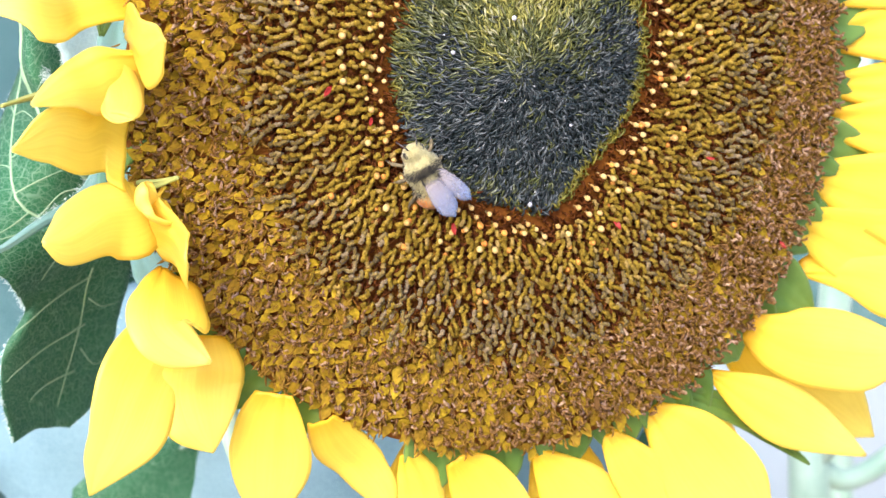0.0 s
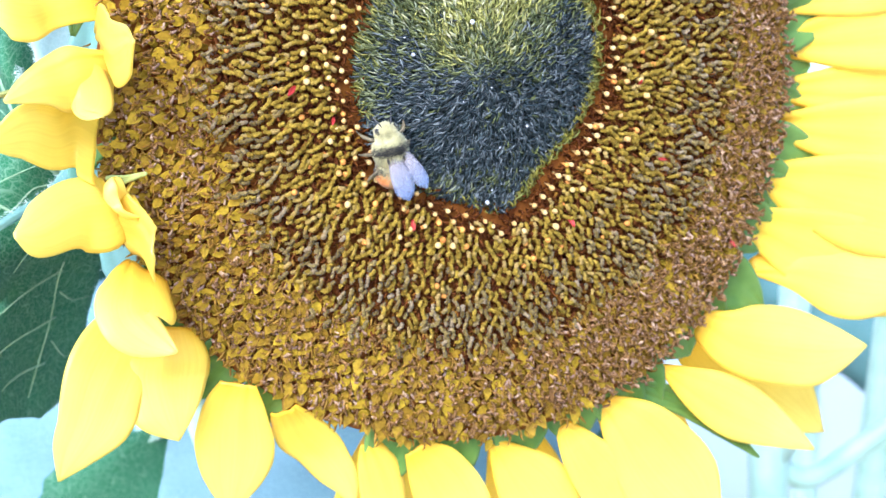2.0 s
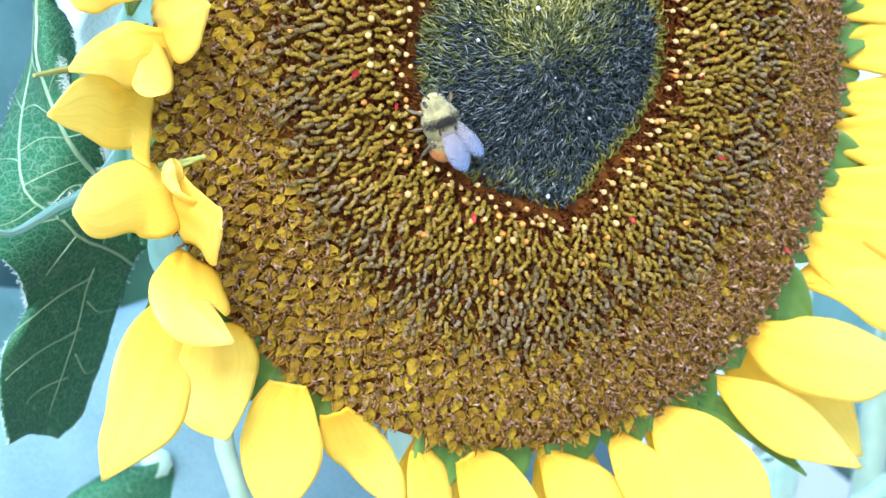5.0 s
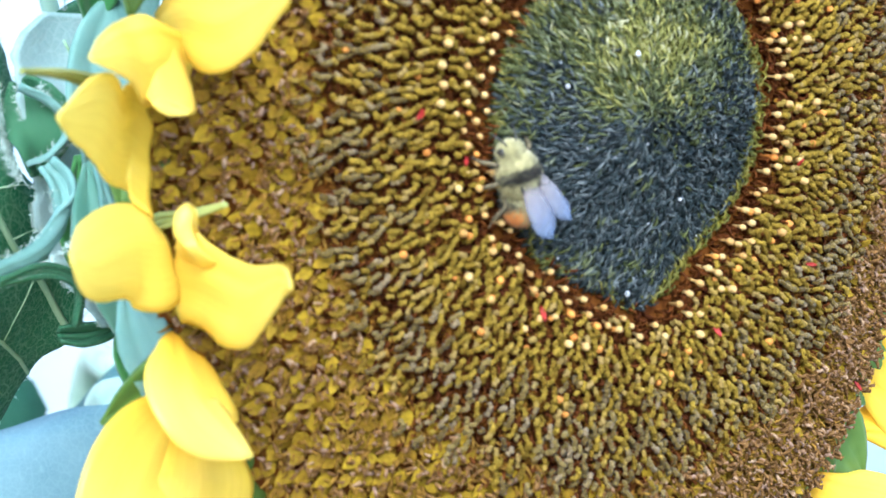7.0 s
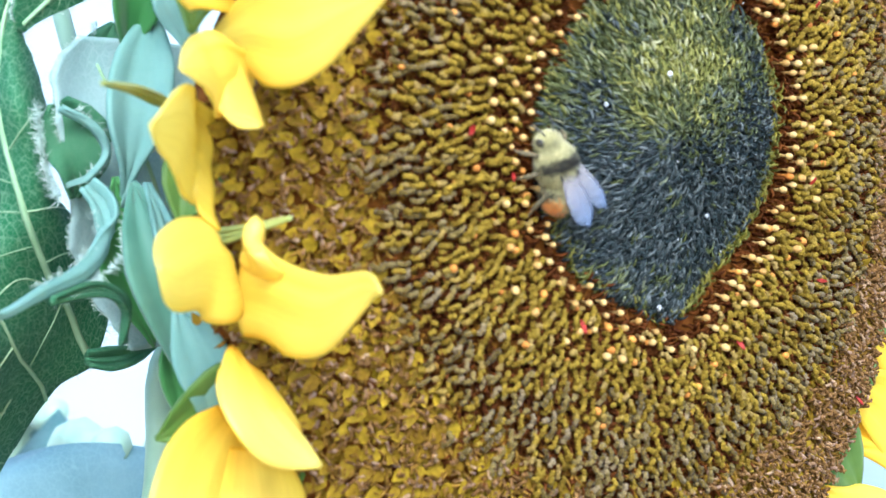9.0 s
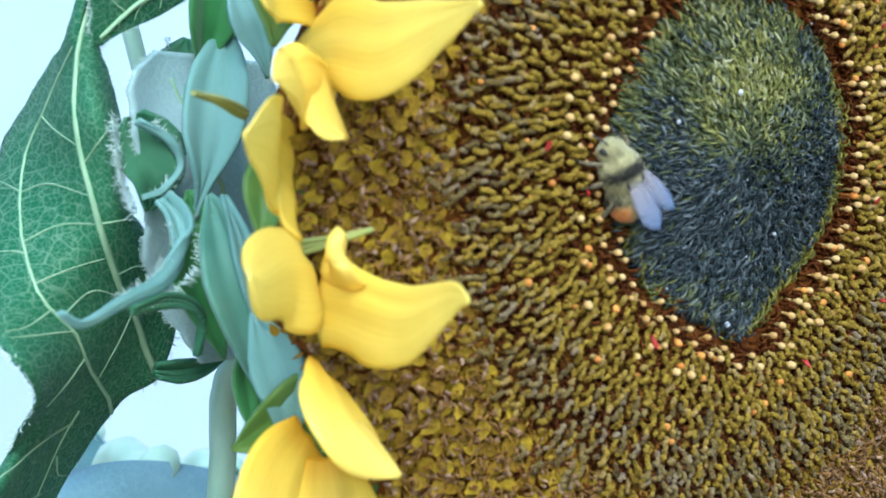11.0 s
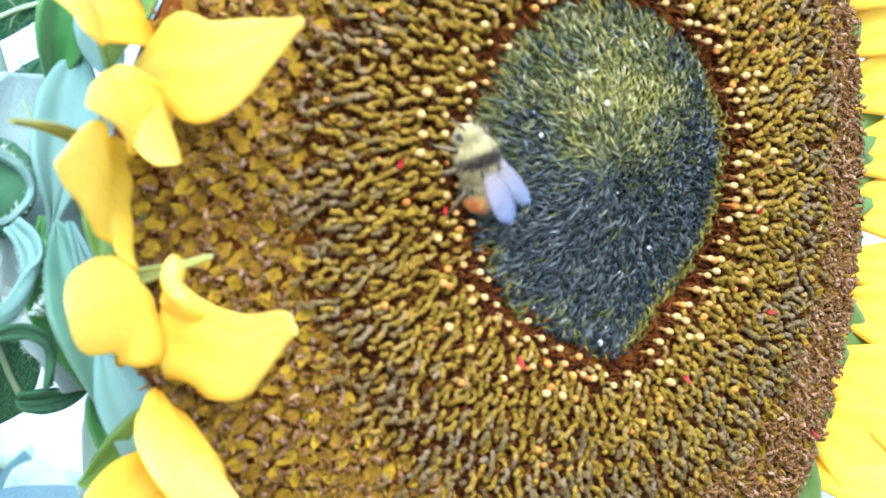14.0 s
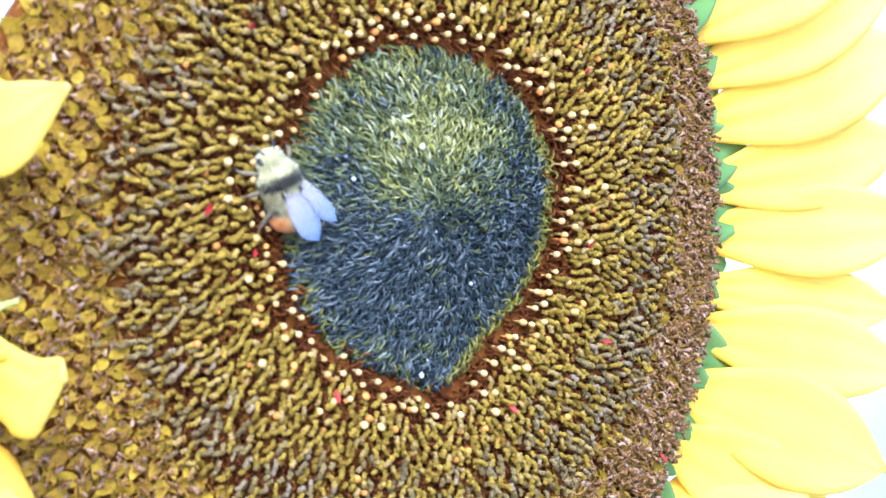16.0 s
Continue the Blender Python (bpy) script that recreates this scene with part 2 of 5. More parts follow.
def tube(pts, radii, sides=6, cap=True):
    """Verts and faces of a tube along pts."""
    pts = [Vector(p) for p in pts]
    verts, faces = [], []
    up = Vector((0.31, 0.77, 0.55))
    for k, p in enumerate(pts):
        d = (pts[min(k + 1, len(pts) - 1)] - pts[max(k - 1, 0)]).normalized()
        a = d.cross(up).normalized()
        b = d.cross(a)
        for s in range(sides):
            w = 2 * math.pi * s / sides
            verts.append(p + (a * math.cos(w) + b * math.sin(w)) * radii[k])
    for k in range(len(pts) - 1):
        for s in range(sides):
            t = (s + 1) % sides
            faces.append((k * sides + s, k * sides + t, (k + 1) * sides + t, (k + 1) * sides + s))
    if cap:
        faces.append(tuple(range(sides))[::-1])
        faces.append(tuple(range((len(pts) - 1) * sides, len(pts) * sides)))
    return verts, faces


def joined(name, templates, mats):
    """One mesh of many placed copies: templates [(verts array, faces)], mats [(template index, 4x4)]."""
    vs, fs, off = [], [], 0
    for k, m in mats:
        tv, tf = templates[k]
        m = np.array(m)
        vs.append(tv @ m[:3, :3].T + m[:3, 3])
        fs.extend(tuple(i + off for i in f) for f in tf)
        off += len(tv)
    me = bpy.data.meshes.new(name)
    me.from_pydata(np.concatenate(vs).tolist(), [], fs)
    smooth(me)
    return me


def template(vf):
    return np.array([tuple(v) for v in vf[0]]), vf[1]


# ---- the flower head ----
def surf(x, z):
    """Depth of the disc's dome, in centimetres, behind the centre."""
    r2 = x * x + z * z
    return -0.083 - 0.073 * z + 0.0252 * x * x + 0.0101 * x * z - 0.0104 * z * z + 0.000336 * r2 * r2


def surf_normal(x, z):
    h = 0.02
    return Vector(((surf(x + h, z) - surf(x - h, z)) / (2 * h), -1, (surf(x, z + h) - surf(x, z - h)) / (2 * h))).normalized()


RIM_C, RIM_R, RING_R = (0.1, -0.45), 6.1, 2.2


def seat(x, z, lift=0.0, spin=0.0, lean=0.0, size=1.0):
    """Pose on the disc: local z along the outward normal, local x away from the centre, turned by spin and leant outwards."""
    n = surf_normal(x, z)
    out = Vector((x, 0, z)).normalized() if abs(x) + abs(z) > 1e-6 else Vector((1, 0, 0))
    out = (out - n * out.dot(n)).normalized()
    r = Matrix((out, n.cross(out), n)).transposed().to_4x4()
    p = W(x, surf(x, z), z) + n * lift * CM
    return Matrix.Translation(p) @ r @ Matrix.Rotation(spin, 4, "Z") @ Matrix.Rotation(lean, 4, "Y") @ Matrix.Scale(size, 4)


GROUND_AT = Vector((0.03, 0.06, 0.0))
sunflower = tagged(new("sunflower"), "large sunflower head with dark green centre and curled yellow petals", "sunflower")
sunflower.location = GROUND_AT
sunflower["at"] = GROUND_AT


def disc_bed():
    nr, na = 26, 96
    verts, faces = [W(0, surf(0, 0) + 0.05, 0)], []
    for i in range(1, nr + 1):
        for j in range(na):
            a = 2 * math.pi * j / na
            r = RIM_R * 1.0 * i / nr
            f = i / nr
            x, z = RIM_C[0] * f + r * math.cos(a), RIM_C[1] * f + r * math.sin(a)
            verts.append(W(x, surf(x, z) + 0.05, z))
    for j in range(na):
        faces.append((0, 1 + (j + 1) % na, 1 + j))
    for i in range(nr - 1):
        for j in range(na):
            a, b = 1 + i * na + j, 1 + i * na + (j + 1) % na
            faces.append((a, b, b + na, a + na))
    # the back of the head, a shallow bowl down to the stem
    base = 1 + (nr - 1) * na
    prof = [(0.98, 0.7), (0.8, 1.7), (0.5, 2.5), (0.2, 2.9)]
    for s, d in prof:
        k0 = len(verts)
        for j in range(na):
            a = 2 * math.pi * j / na
            x, z = RIM_C[0] + RIM_R * s * math.cos(a), RIM_C[1] + RIM_R * s * math.sin(a)
            ex, ez = RIM_C[0] + RIM_R * math.cos(a), RIM_C[1] + RIM_R * math.sin(a)
            verts.append(W(x, surf(ex, ez) * s + d, z))
        for j in range(na):
            a, b = base + j, base + (j + 1) % na
            faces.append((a, b, k0 + (j + 1) % na, k0 + j))
        base = k0
    faces.append(tuple(range(base, base + na)))
    return mesh("disc", verts, faces)


def core_edge(x, z):
    """Radius of the dark centre's edge, which draws out to a blunt point below."""
    a = math.atan2(z, x)
    return 2.16 + 0.06 * math.sin(3 * a + 1.0) + 0.30 * math.exp(-((math.degrees(a) + 80) / 15) ** 2)


def core_cap():
    """The low dark dome under the centre's bracts."""
    nr, na = 14, 64
    v, f = [W(0, surf(0, 0) + 0.02, 0)], []
    for i in range(1, nr + 1):
        for j in range(na):
            a = 2 * math.pi * j / na
            r = core_edge(math.cos(a), math.sin(a)) * i / nr
            x, z = r * math.cos(a), r * math.sin(a)
            v.append(W(x, surf(x, z) + 0.02 + 0.05 * (i / nr) ** 8, z))
    for j in range(na):
        f.append((0, 1 + (j + 1) % na, 1 + j))
    for i in range(nr - 1):
        for j in range(na):
            a, b = 1 + i * na + j, 1 + i * na + (j + 1) % na
            f.append((a, b, b + na, a + na))
    return mesh("centre", v, f)


disc = part("disc", disc_bed(), BED, sunflower, "brown domed seed disc")
part("centre", core_cap(), CORE, disc, "dark green centre of the disc")


def spiral(density, r0, r1, seed):
    """Places of a sunflower spiral between two radii: density(r) per square centimetre."""
    rr = np.linspace(0, 8.0, 2000)
    n = np.cumsum(2 * np.pi * rr * np.array([density(r) for r in rr])) * (rr[1] - rr[0])
    rnd = random.Random(seed)
    out = []
    k = 0
    while k < n[-1]:
        r = float(np.interp(k, n, rr))
        if r0 <= r <= r1:
            a = k * 2.39996323
            x, z = r * math.cos(a), r * math.sin(a)
            x, z = x + rnd.uniform(-1, 1) * 0.02, z + rnd.uniform(-1, 1) * 0.02
            if (x - RIM_C[0]) ** 2 + (z - RIM_C[1]) ** 2 < (RIM_R - 0.05) ** 2:
                out.append((x, z, r))
        k += 1
    return out


def curl_template(k):
    """An open floret's style: two fuzzy arms that curl over, away from each other and back under, knobbly with pollen."""
    rnd = random.Random(50 + k)
    n = 10
    out = []
    for s in (-1, 1):
        if k % 6 == 5 and s == 1:
            continue
        big = rnd.uniform(0.030, 0.050)
        sweep = radians(rnd.uniform(190, 285))
        drift, knob = rnd.gauss(0, 0.014), rnd.uniform(1.8, 2.6)
        pts, rad = [], []
        for i in range(n):
            a = 0.25 + (sweep - 0.25) * i / (n - 1)
            pts.append(Vector((s * big * (1 - math.cos(a)) * 1.0, drift * a + rnd.uniform(-1, 1) * 0.008, big * math.sin(a))) * CM)
            rad.append(0.042 * CM * (0.80 + 0.32 * math.sin(i * knob + k + s)))
        rad[0], rad[-1] = rad[0] * 0.7, rad[-1] * 0.4
        out.append(tube(pts, rad, 6))
    return template(both(*out))


def bud_template():
    pts = [Vector((0, 0, h * CM)) for h in (0.0, 0.10, 0.2, 0.23, 0.27, 0.31, 0.335)]
    return template(tube(pts, [c * CM for c in (0.022, 0.022, 0.028, 0.05, 0.056, 0.045, 0.02)], 8))


def tube_template():
    """A thin, dark, bent bract tip between the florets."""
    pts = [Vector((q * CM, 0, h * CM)) for q, h in ((0, -0.03), (0.005, 0.06), (0.03, 0.13), (0.07, 0.18), (0.12, 0.20))]
    return template(tube(pts, [c * CM for c in (0.022, 0.026, 0.024, 0.016, 0.003)], 5))


def scale_template(k):
    """An ochre scale: a pointed plate, folded along its middle, with thickness."""
    rnd = random.Random(80 + k)
    w, l = 0.088 * rnd.uniform(0.8, 1.2), 0.20 * rnd.uniform(0.85, 1.15)
    ring = [(-0.10, 0.35), (0.08, 0.85), (0.36, 1.0), (0.68, 0.66), (1.08, 0.0), (0.68, -0.66), (0.36, -1.0), (0.08, -0.85), (-0.10, -0.35)]
    fold = rnd.uniform(-0.05, 0.12)
    v = []
    for low in (1, 0):
        for x, y in ring:
            v.append(Vector(((x - 0.35) * l, y * w, fold * w * abs(y) + 0.012 * x * x - 0.015 * low)) * CM)
    for x in (0.0, 0.5):
        v.append(Vector(((x - 0.35) * l, 0, 0.012 * x * x)) * CM)
    f = []
    for i in range(9):
        j = (i + 1) % 9
        f.append((i, j, 9 + j, 9 + i))
        f.append((9 + i, 9 + j, 19 if ring[i][0] + ring[j][0] > 0.6 else 18))
    f += [(9 + 2, 19, 18), (9 + 6, 18, 19)]
    return template((v, f))


def wither_template(k):
    """A spent floret: a thin crumpled tube that splits into dry lips at its mouth."""
    rnd = random.Random(120 + k)
    out = []
    p = Vector((0, 0, 0))
    d = Vector((rnd.uniform(-0.2, 0.4), rnd.uniform(-0.3, 0.3), 1)).normalized()
    pts = [p.copy()]
    for i in range(4):
        p = p + d * 0.034 * CM
        d = (d + Vector((rnd.uniform(-0.2, 0.7), rnd.uniform(-0.6, 0.6), rnd.uniform(-0.6, 0.1))) * 0.6).normalized()
        pts.append(p.copy())
    out.append(tube(pts, [c * CM for c in (0.020, 0.024, 0.022, 0.028, 0.020)], 5))
    for i in range(3):
        a = rnd.uniform(0, 6.283)
        q = p + Vector((math.cos(a), math.sin(a), rnd.uniform(-0.2, 0.5))) * 0.045 * CM
        out.append(tube([p, (p + q) / 2 + Vector((0, 0, 0.012 * CM)), q], [c * CM for c in (0.016, 0.015, 0.004)], 4))
    return template(both(*out))


def spike_template(k):
    """A tightly shut floret's bract in the centre: a bent, pointed blade."""
    rnd = random.Random(160 + k)
    n = 5
    p, d = Vector((0, 0, -0.03 * CM)), 88.0
    pts = []
    for i in range(n):
        pts.append(p.copy())
        p = p + Vector((-math.cos(radians(d)), rnd.uniform(-0.25, 0.25), math.sin(radians(d)))) * 0.066 * CM
        d -= rnd.uniform(14, 46)
    return template(tube(pts, [c * CM for c in (0.016, 0.018, 0.016, 0.012, 0.003)], 5))


def scatter():
    rnd = random.Random(4)
    curls = [curl_template(k) for k in range(12)]
    withers = [wither_template(k) for k in range(6)]
    scales = [scale_template(k) for k in range(4)]
    spikes = [spike_template(k) for k in range(6)]
    buds, stalk = [bud_template()], [tube_template()]

    # the dark centre, paler where the youngest florets are
    mats, edge, young, middle = [], [], [], []
    for x, z, r in spiral(lambda r: 560.0, 0.0, 2.55, 1):
        rim = core_edge(x, z)
        if r > rim + rnd.uniform(-0.06, 0.04):
            continue
        item = (rnd.randrange(6), seat(x, z, -0.02, rnd.gauss(0, 0.55), rnd.gauss(-0.2, 0.3), rnd.uniform(0.72, 1.15)))
        tone = math.exp(-((x - 0.12) ** 2 / 1.7 + (z - 0.95) ** 2 / 0.9)) + 0.5 / (1 + math.exp(-(z - 0.1 - 0.25 * x) * 1.1)) + 0.42 * noise.noise((x * 2.4, z * 2.4, 7.0)) + rnd.gauss(0, 0.22)
        tone += 0.34 * max(0.0, min(1.0, (r - 1.5) / 0.5)) * (1 if x < -0.3 or z < -1.2 else 0.2)
        if r > rim - 0.14 and (x > 0.6 and z < 1.2 or rnd.random() < 0.25):
            edge.append(item)
        else:
            (young if tone > 1.12 else middle if tone > 0.58 else mats).append(item)
    tagged(part("centre_bracts", joined("centre_bracts", spikes, mats), SPIKE, disc, "dark blue-green pointed bracts"), kind="stuff")
    tagged(part("young_bracts", joined("young_bracts", spikes, young), SPIKE_YOUNG, disc, "pale yellow-green young bracts"), kind="stuff")
    tagged(part("middle_bracts", joined("middle_bracts", spikes, middle), SPIKE_MID, disc, "green pointed bracts"), kind="stuff")
    tagged(part("edge_bracts", joined("edge_bracts", spikes, edge), SPIKE_RIM, disc, "yellow-green pointed bracts"), kind="stuff")
    specks = [template(ellipsoid((0, 0, 0), scaled((0.024, 0.02, 0.016)), 5, 6))]
    dots = [(0, seat(0.42 - 0.57, 0.82, 0.16, size=1.9)), (0, seat(0.02, -2.20, 0.14, size=1.9)), (0, seat(-1.13, 0.39, 0.15, size=1.6)), (0, seat(0.74, -1.0, 0.15, size=1.3))]
    for k in range(22):
        r, a = 2.1 * math.sqrt(rnd.random()), rnd.uniform(0, 6.283)
        dots.append((0, seat(r * math.cos(a), r * math.sin(a), 0.13, size=rnd.uniform(0.3, 0.7))))
    tagged(part("pollen_specks", joined("pollen_specks", specks, dots), WHITE, disc, "white pollen specks"), kind="stuff")

    # cream buds on dark stalks, round the centre
    stalks = []
    bud_me = joined("bud", buds, [(0, Matrix.Identity(4))])
    for x, z, r in spiral(lambda r: 26.0, 2.1, 3.0, 2):
        gap = r - core_edge(x, z)
        if gap < 0.03:
            continue
        for k in range(7):
            stalks.append((0, seat(x + rnd.gauss(0, 0.09), z + rnd.gauss(0, 0.09), -0.02, rnd.gauss(math.pi, 1.0), rnd.gauss(0, 0.35), rnd.uniform(0.6, 1.0))))
        if rnd.random() < (0.92 if gap < 0.30 else 0.5 if gap < 0.5 else 0.15):
            part("bud", bud_me, BUD, disc, m=seat(x, z, 0.0, 0, rnd.gauss(0.05, 0.12), rnd.uniform(0.66, 0.86) + 0.25 * max(0.0, gap - 0.2)))
    tagged(part("bud_stalks", joined("bud_stalks", stalk, stalks), TUBE, disc, "dark red-brown floret tubes"), kind="stuff")

    # open florets with curled olive arms, greyer as they age outwards
    near, rest, old, tubes, under = [], [], [], [], []
    for x, z, r in spiral(lambda r: 46.0, 2.34, 5.0, 3):
        if r > 4.85 + rnd.gauss(0, 0.16) - 0.55 * max(0.0, -x / r):
            continue
        gap = r - core_edge(x, z)
        if gap < 0.22 or rnd.random() > (gap - 0.15) / 0.35:
            continue
        for k in range(3):
            tubes.append((0, seat(x + rnd.gauss(0, 0.09), z + rnd.gauss(0, 0.09), 0.0, rnd.gauss(0, 1.2), rnd.gauss(0.1, 0.3), rnd.uniform(0.6, 1.0))))
        under.append((rnd.randrange(12), seat(x + rnd.gauss(0, 0.08), z + rnd.gauss(0, 0.08), 0.02, rnd.gauss(0, 0.8), rnd.gauss(0.05, 0.3), rnd.uniform(0.7, 1.0))))
        grey = 0.5 + 0.5 * noise.noise((x * 0.9, z * 0.9, 3.0))
        aged = 0.6 * max(0.0, min(1.0, (r - 3.1) / 1.2)) * (0.4 + 1.2 * grey)
        m = seat(x + rnd.gauss(0, 0.015), z + rnd.gauss(0, 0.015), 0.15 + rnd.uniform(-0.03, 0.03), rnd.gauss(0, 0.22), rnd.gauss(0.0, 0.2), rnd.uniform(0.86, 1.12) * (1.0 - 0.10 * max(0.0, r - 3.6)))
        item = (rnd.randrange(12), m)
        if rnd.random() < aged:
            old.append(item)
        elif r < 3.6 and x < 0.4 and z < 1.6 and len(near) < 300:
            near.append(item)
        else:
            rest.append(item)
    shared = [joined("floret", curls, [(k, Matrix.Identity(4))]) for k in range(12)]
    for k, m in near:
        part("floret", shared[k], CURL, disc, m=m)
    tagged(part("florets", joined("florets", curls, rest), CURL, disc, "open florets with curled olive-yellow arms"), kind="stuff")
    tagged(part("aged_florets", joined("aged_florets", curls, old), CURL_OLD, disc, "older florets with greyish olive arms"), kind="stuff")
    tagged(part("lower_florets", joined("lower_florets", curls, under), UNDER, disc, "brown florets below"), kind="stuff")
    tagged(part("floret_tubes", joined("floret_tubes", stalk, tubes), TUBE, disc, "red-brown floret tubes"), kind="stuff")

    # orange mouths of just opened florets among the others
    pick = random.Random(21)
    mouths = []
    for x, z, r in spiral(lambda r: 9.0, 2.2, 4.3, 8):
        gap = r - core_edge(x, z)
        if gap > 0.12 and pick.random() < 0.62 - 0.3 * gap:
            mouths.append((0, seat(x, z, -0.06, pick.uniform(0, 6.28), pick.gauss(0.1, 0.25), pick.uniform(0.7, 0.95))))
    tagged(part("floret_mouths", joined("floret_mouths", buds, mouths), ORANGE, disc, "orange just opened florets"), kind="stuff")

    # spent florets and ochre scales out to the rim, in spiral rows
    near, rest, dead, pale, husks = [], [], [], [], []
    for x, z, r in spiral(lambda r: 19.0, 4.0, 7.5, 5):
        zone = 4.72 + rnd.gauss(0, 0.12) - 0.55 * max(0.0, -x / r)
        if r < zone:
            continue
        item = (rnd.randrange(4), seat(x, z, 0.10, rnd.gauss(0, 0.5), rnd.gauss(-0.1, 0.26), rnd.uniform(0.85, 1.35)))
        (near if x < -3.0 and -4.5 < z < 1.5 and len(near) < 300 else rest).append(item)
        for k in range(2):
            rest.append((rnd.randrange(4), seat(x + rnd.gauss(0, 0.09), z + rnd.gauss(0, 0.09), 0.02, rnd.uniform(-1.4, 1.4), rnd.gauss(-0.2, 0.25), rnd.uniform(0.6, 0.95))))
            for q in range(3):
                husks.append((0, seat(x + rnd.gauss(0, 0.1), z + rnd.gauss(0, 0.1), 0.0, rnd.gauss(0, 1.2), rnd.gauss(0.1, 0.3), rnd.uniform(0.6, 1.0))))
        side = max(0.0, (x - 0.4 * z) / r)
        if (x - RIM_C[0]) ** 2 + (z - RIM_C[1]) ** 2 > (RIM_R - 0.3) ** 2 and x < 2:
            continue
        for k in range(rnd.choice((3, 4, 5)) + (4 if rnd.random() < side else 0)):
            q = (rnd.randrange(6), seat(x * (1 + 0.13 / r) + rnd.uniform(-0.09, 0.09), z * (1 + 0.13 / r) + rnd.uniform(-0.09, 0.09), 0.09 + 0.03 * side, rnd.uniform(0, 6.28), rnd.gauss(0.25, 0.4), rnd.uniform(0.6, 1.1)))
            (pale if rnd.random() < 0.09 else dead).append(q)
    shared = [joined("scale", scales, [(k, Matrix.Identity(4))]) for k in range(4)]
    flakes = joined("scales", scales, rest)
    for me in shared + [flakes]:
        for p in me.polygons:
            p.use_smooth = False
    for k, m in near:
        part("scale", shared[k], SCALE, disc, m=m)
    tagged(part("scales", flakes, SCALE, disc, "ochre scales"), kind="stuff")
    tagged(part("husk_tips", joined("husk_tips", stalk, husks), HUSK, disc, "brown husk tips"), kind="stuff")
    tagged(part("withered_florets", joined("withered_florets", withers, dead), WITHER, disc, "withered brown florets"), kind="stuff")
    tagged(part("dry_florets", joined("dry_florets", withers, pale), WITHER_PALE, disc, "dry pinkish florets"), kind="stuff")


def scraps():
    """Small red and pink scraps of dried petal caught among the florets."""
    rnd = random.Random(9)
    places = [(-3.07, 0.0, 1.3, RED), (-1.25, -2.42, 1.2, RED), (1.45, -2.72, 1.3, RED), (2.76, -0.5, 1.0, RED), (4.72, -3.74, 1.0, RED), (-2.68, 2.26, 1.0, RED), (5.28, -2.31, 1.0, WITHER), (1.06, -5.76, 1.6, WITHER),
              (-2.45, -0.55, 0.9, RED), (2.5, 1.9, 0.9, RED), (-0.6, 3.0, 0.9, RED), (3.2, -1.9, 0.8, RED)]
    for x, z, k, mat in places:
        n = 7
        v, f = [], []
        for i in range(n):
            u = i / (n - 1)
            w = 0.035 * math.sin(math.pi * (0.12 + 0.8 * u)) * k
            for j in range(4):
                q = j / 3 * 2 - 1
                v.append(Vector(((u - 0.5) * 0.17 * k, w * q, 0.05 * u + 0.03 * q * q)) * CM)
        for i in range(n - 1):
            for j in range(3):
                a = i * 4 + j
                f.append((a, a + 1, a + 5, a + 4))
        ob = part("petal_scrap", mesh("petal_scrap", v, f), mat, disc, "dried red petal scrap" if mat is RED else "dried pinkish petal scrap", m=seat(x, z, 0.2, rnd.uniform(-0.6, 2.2), -0.5))
        so = ob.modifiers.new("thickness", "SOLIDIFY")
        so.thickness = 0.015 * CM


# ---- petals, bracts and leaves ----
def blade(name, spine, side, widths, mat, parent, cup=0.25, label="", thick=0.03, wave=0.0, twist=0.0, seed=0, nu=25, nv=13, rolled=0.0, upper=None, opens=0.0):
    """A petal or leaf blade: a spine through places in centimetres, the way to its side, half-widths along it (cm) and a cupped section."""
    pts = bezier([W(*p) for p in spine], nu)
    side = Vector(side).normalized()
    verts, faces, uvs = [], [], []
    us = [k / (len(widths) - 1) for k in range(len(widths))]
    rnd = random.Random(seed)
    ph = rnd.uniform(0, 6)
    for i, p in enumerate(pts):
        u = i / (nu - 1)
        d = (pts[min(i + 1, nu - 1)] - pts[max(i - 1, 0)]).normalized()
        s = (side - d * side.dot(d)).normalized()
        if twist:
            s = Matrix.Rotation(radians(twist) * u, 3, d) @ s
        n = d.cross(s)
        w0 = float(np.interp(u, us, widths)) * CM
        w1 = w0 if upper is None else float(np.interp(u, [k / (len(upper) - 1) for k in range(len(upper))], upper)) * CM
        turned = rolled * (1 - opens * u)
        for j in range(nv):
            v = 2 * j / (nv - 1) - 1
            w = w1 if v > 0 else w0
            h = cup * w * v * v + wave * CM * math.sin(5 * u + ph + 2.2 * v) * abs(v) + 0.022 * CM * math.cos(v * 9.0) * (1 - 0.75 * u)
            if rolled:
                big = w / math.sin(min(abs(radians(turned)), math.pi / 2))
                q = p + s * big * math.sin(abs(radians(turned)) * v) + n * (math.copysign(big, turned) * (1 - math.cos(radians(turned) * v)) + wave * CM * math.sin(5 * u + ph + 2.2 * v) * abs(v))
            else:
                q = p + s * (w * v * (1 - 0.12 * cup * abs(v))) + n * h
            verts.append(q)
            uvs.append((0.5 + 0.5 * v, u))
    for i in range(nu - 1):
        for j in range(nv - 1):
            a = i * nv + j
            faces.append((a, a + 1, a + nv + 1, a + nv))
    ob = part(name, mesh(name, verts, faces, uvs), mat, parent, label)
    so = ob.modifiers.new("thickness", "SOLIDIFY")
    so.thickness, so.offset = thick * CM, 0
    return ob


FULL = (0.14, 0.42, 0.70, 0.90, 1.0, 0.98, 0.88, 0.68, 0.38, 0.02)


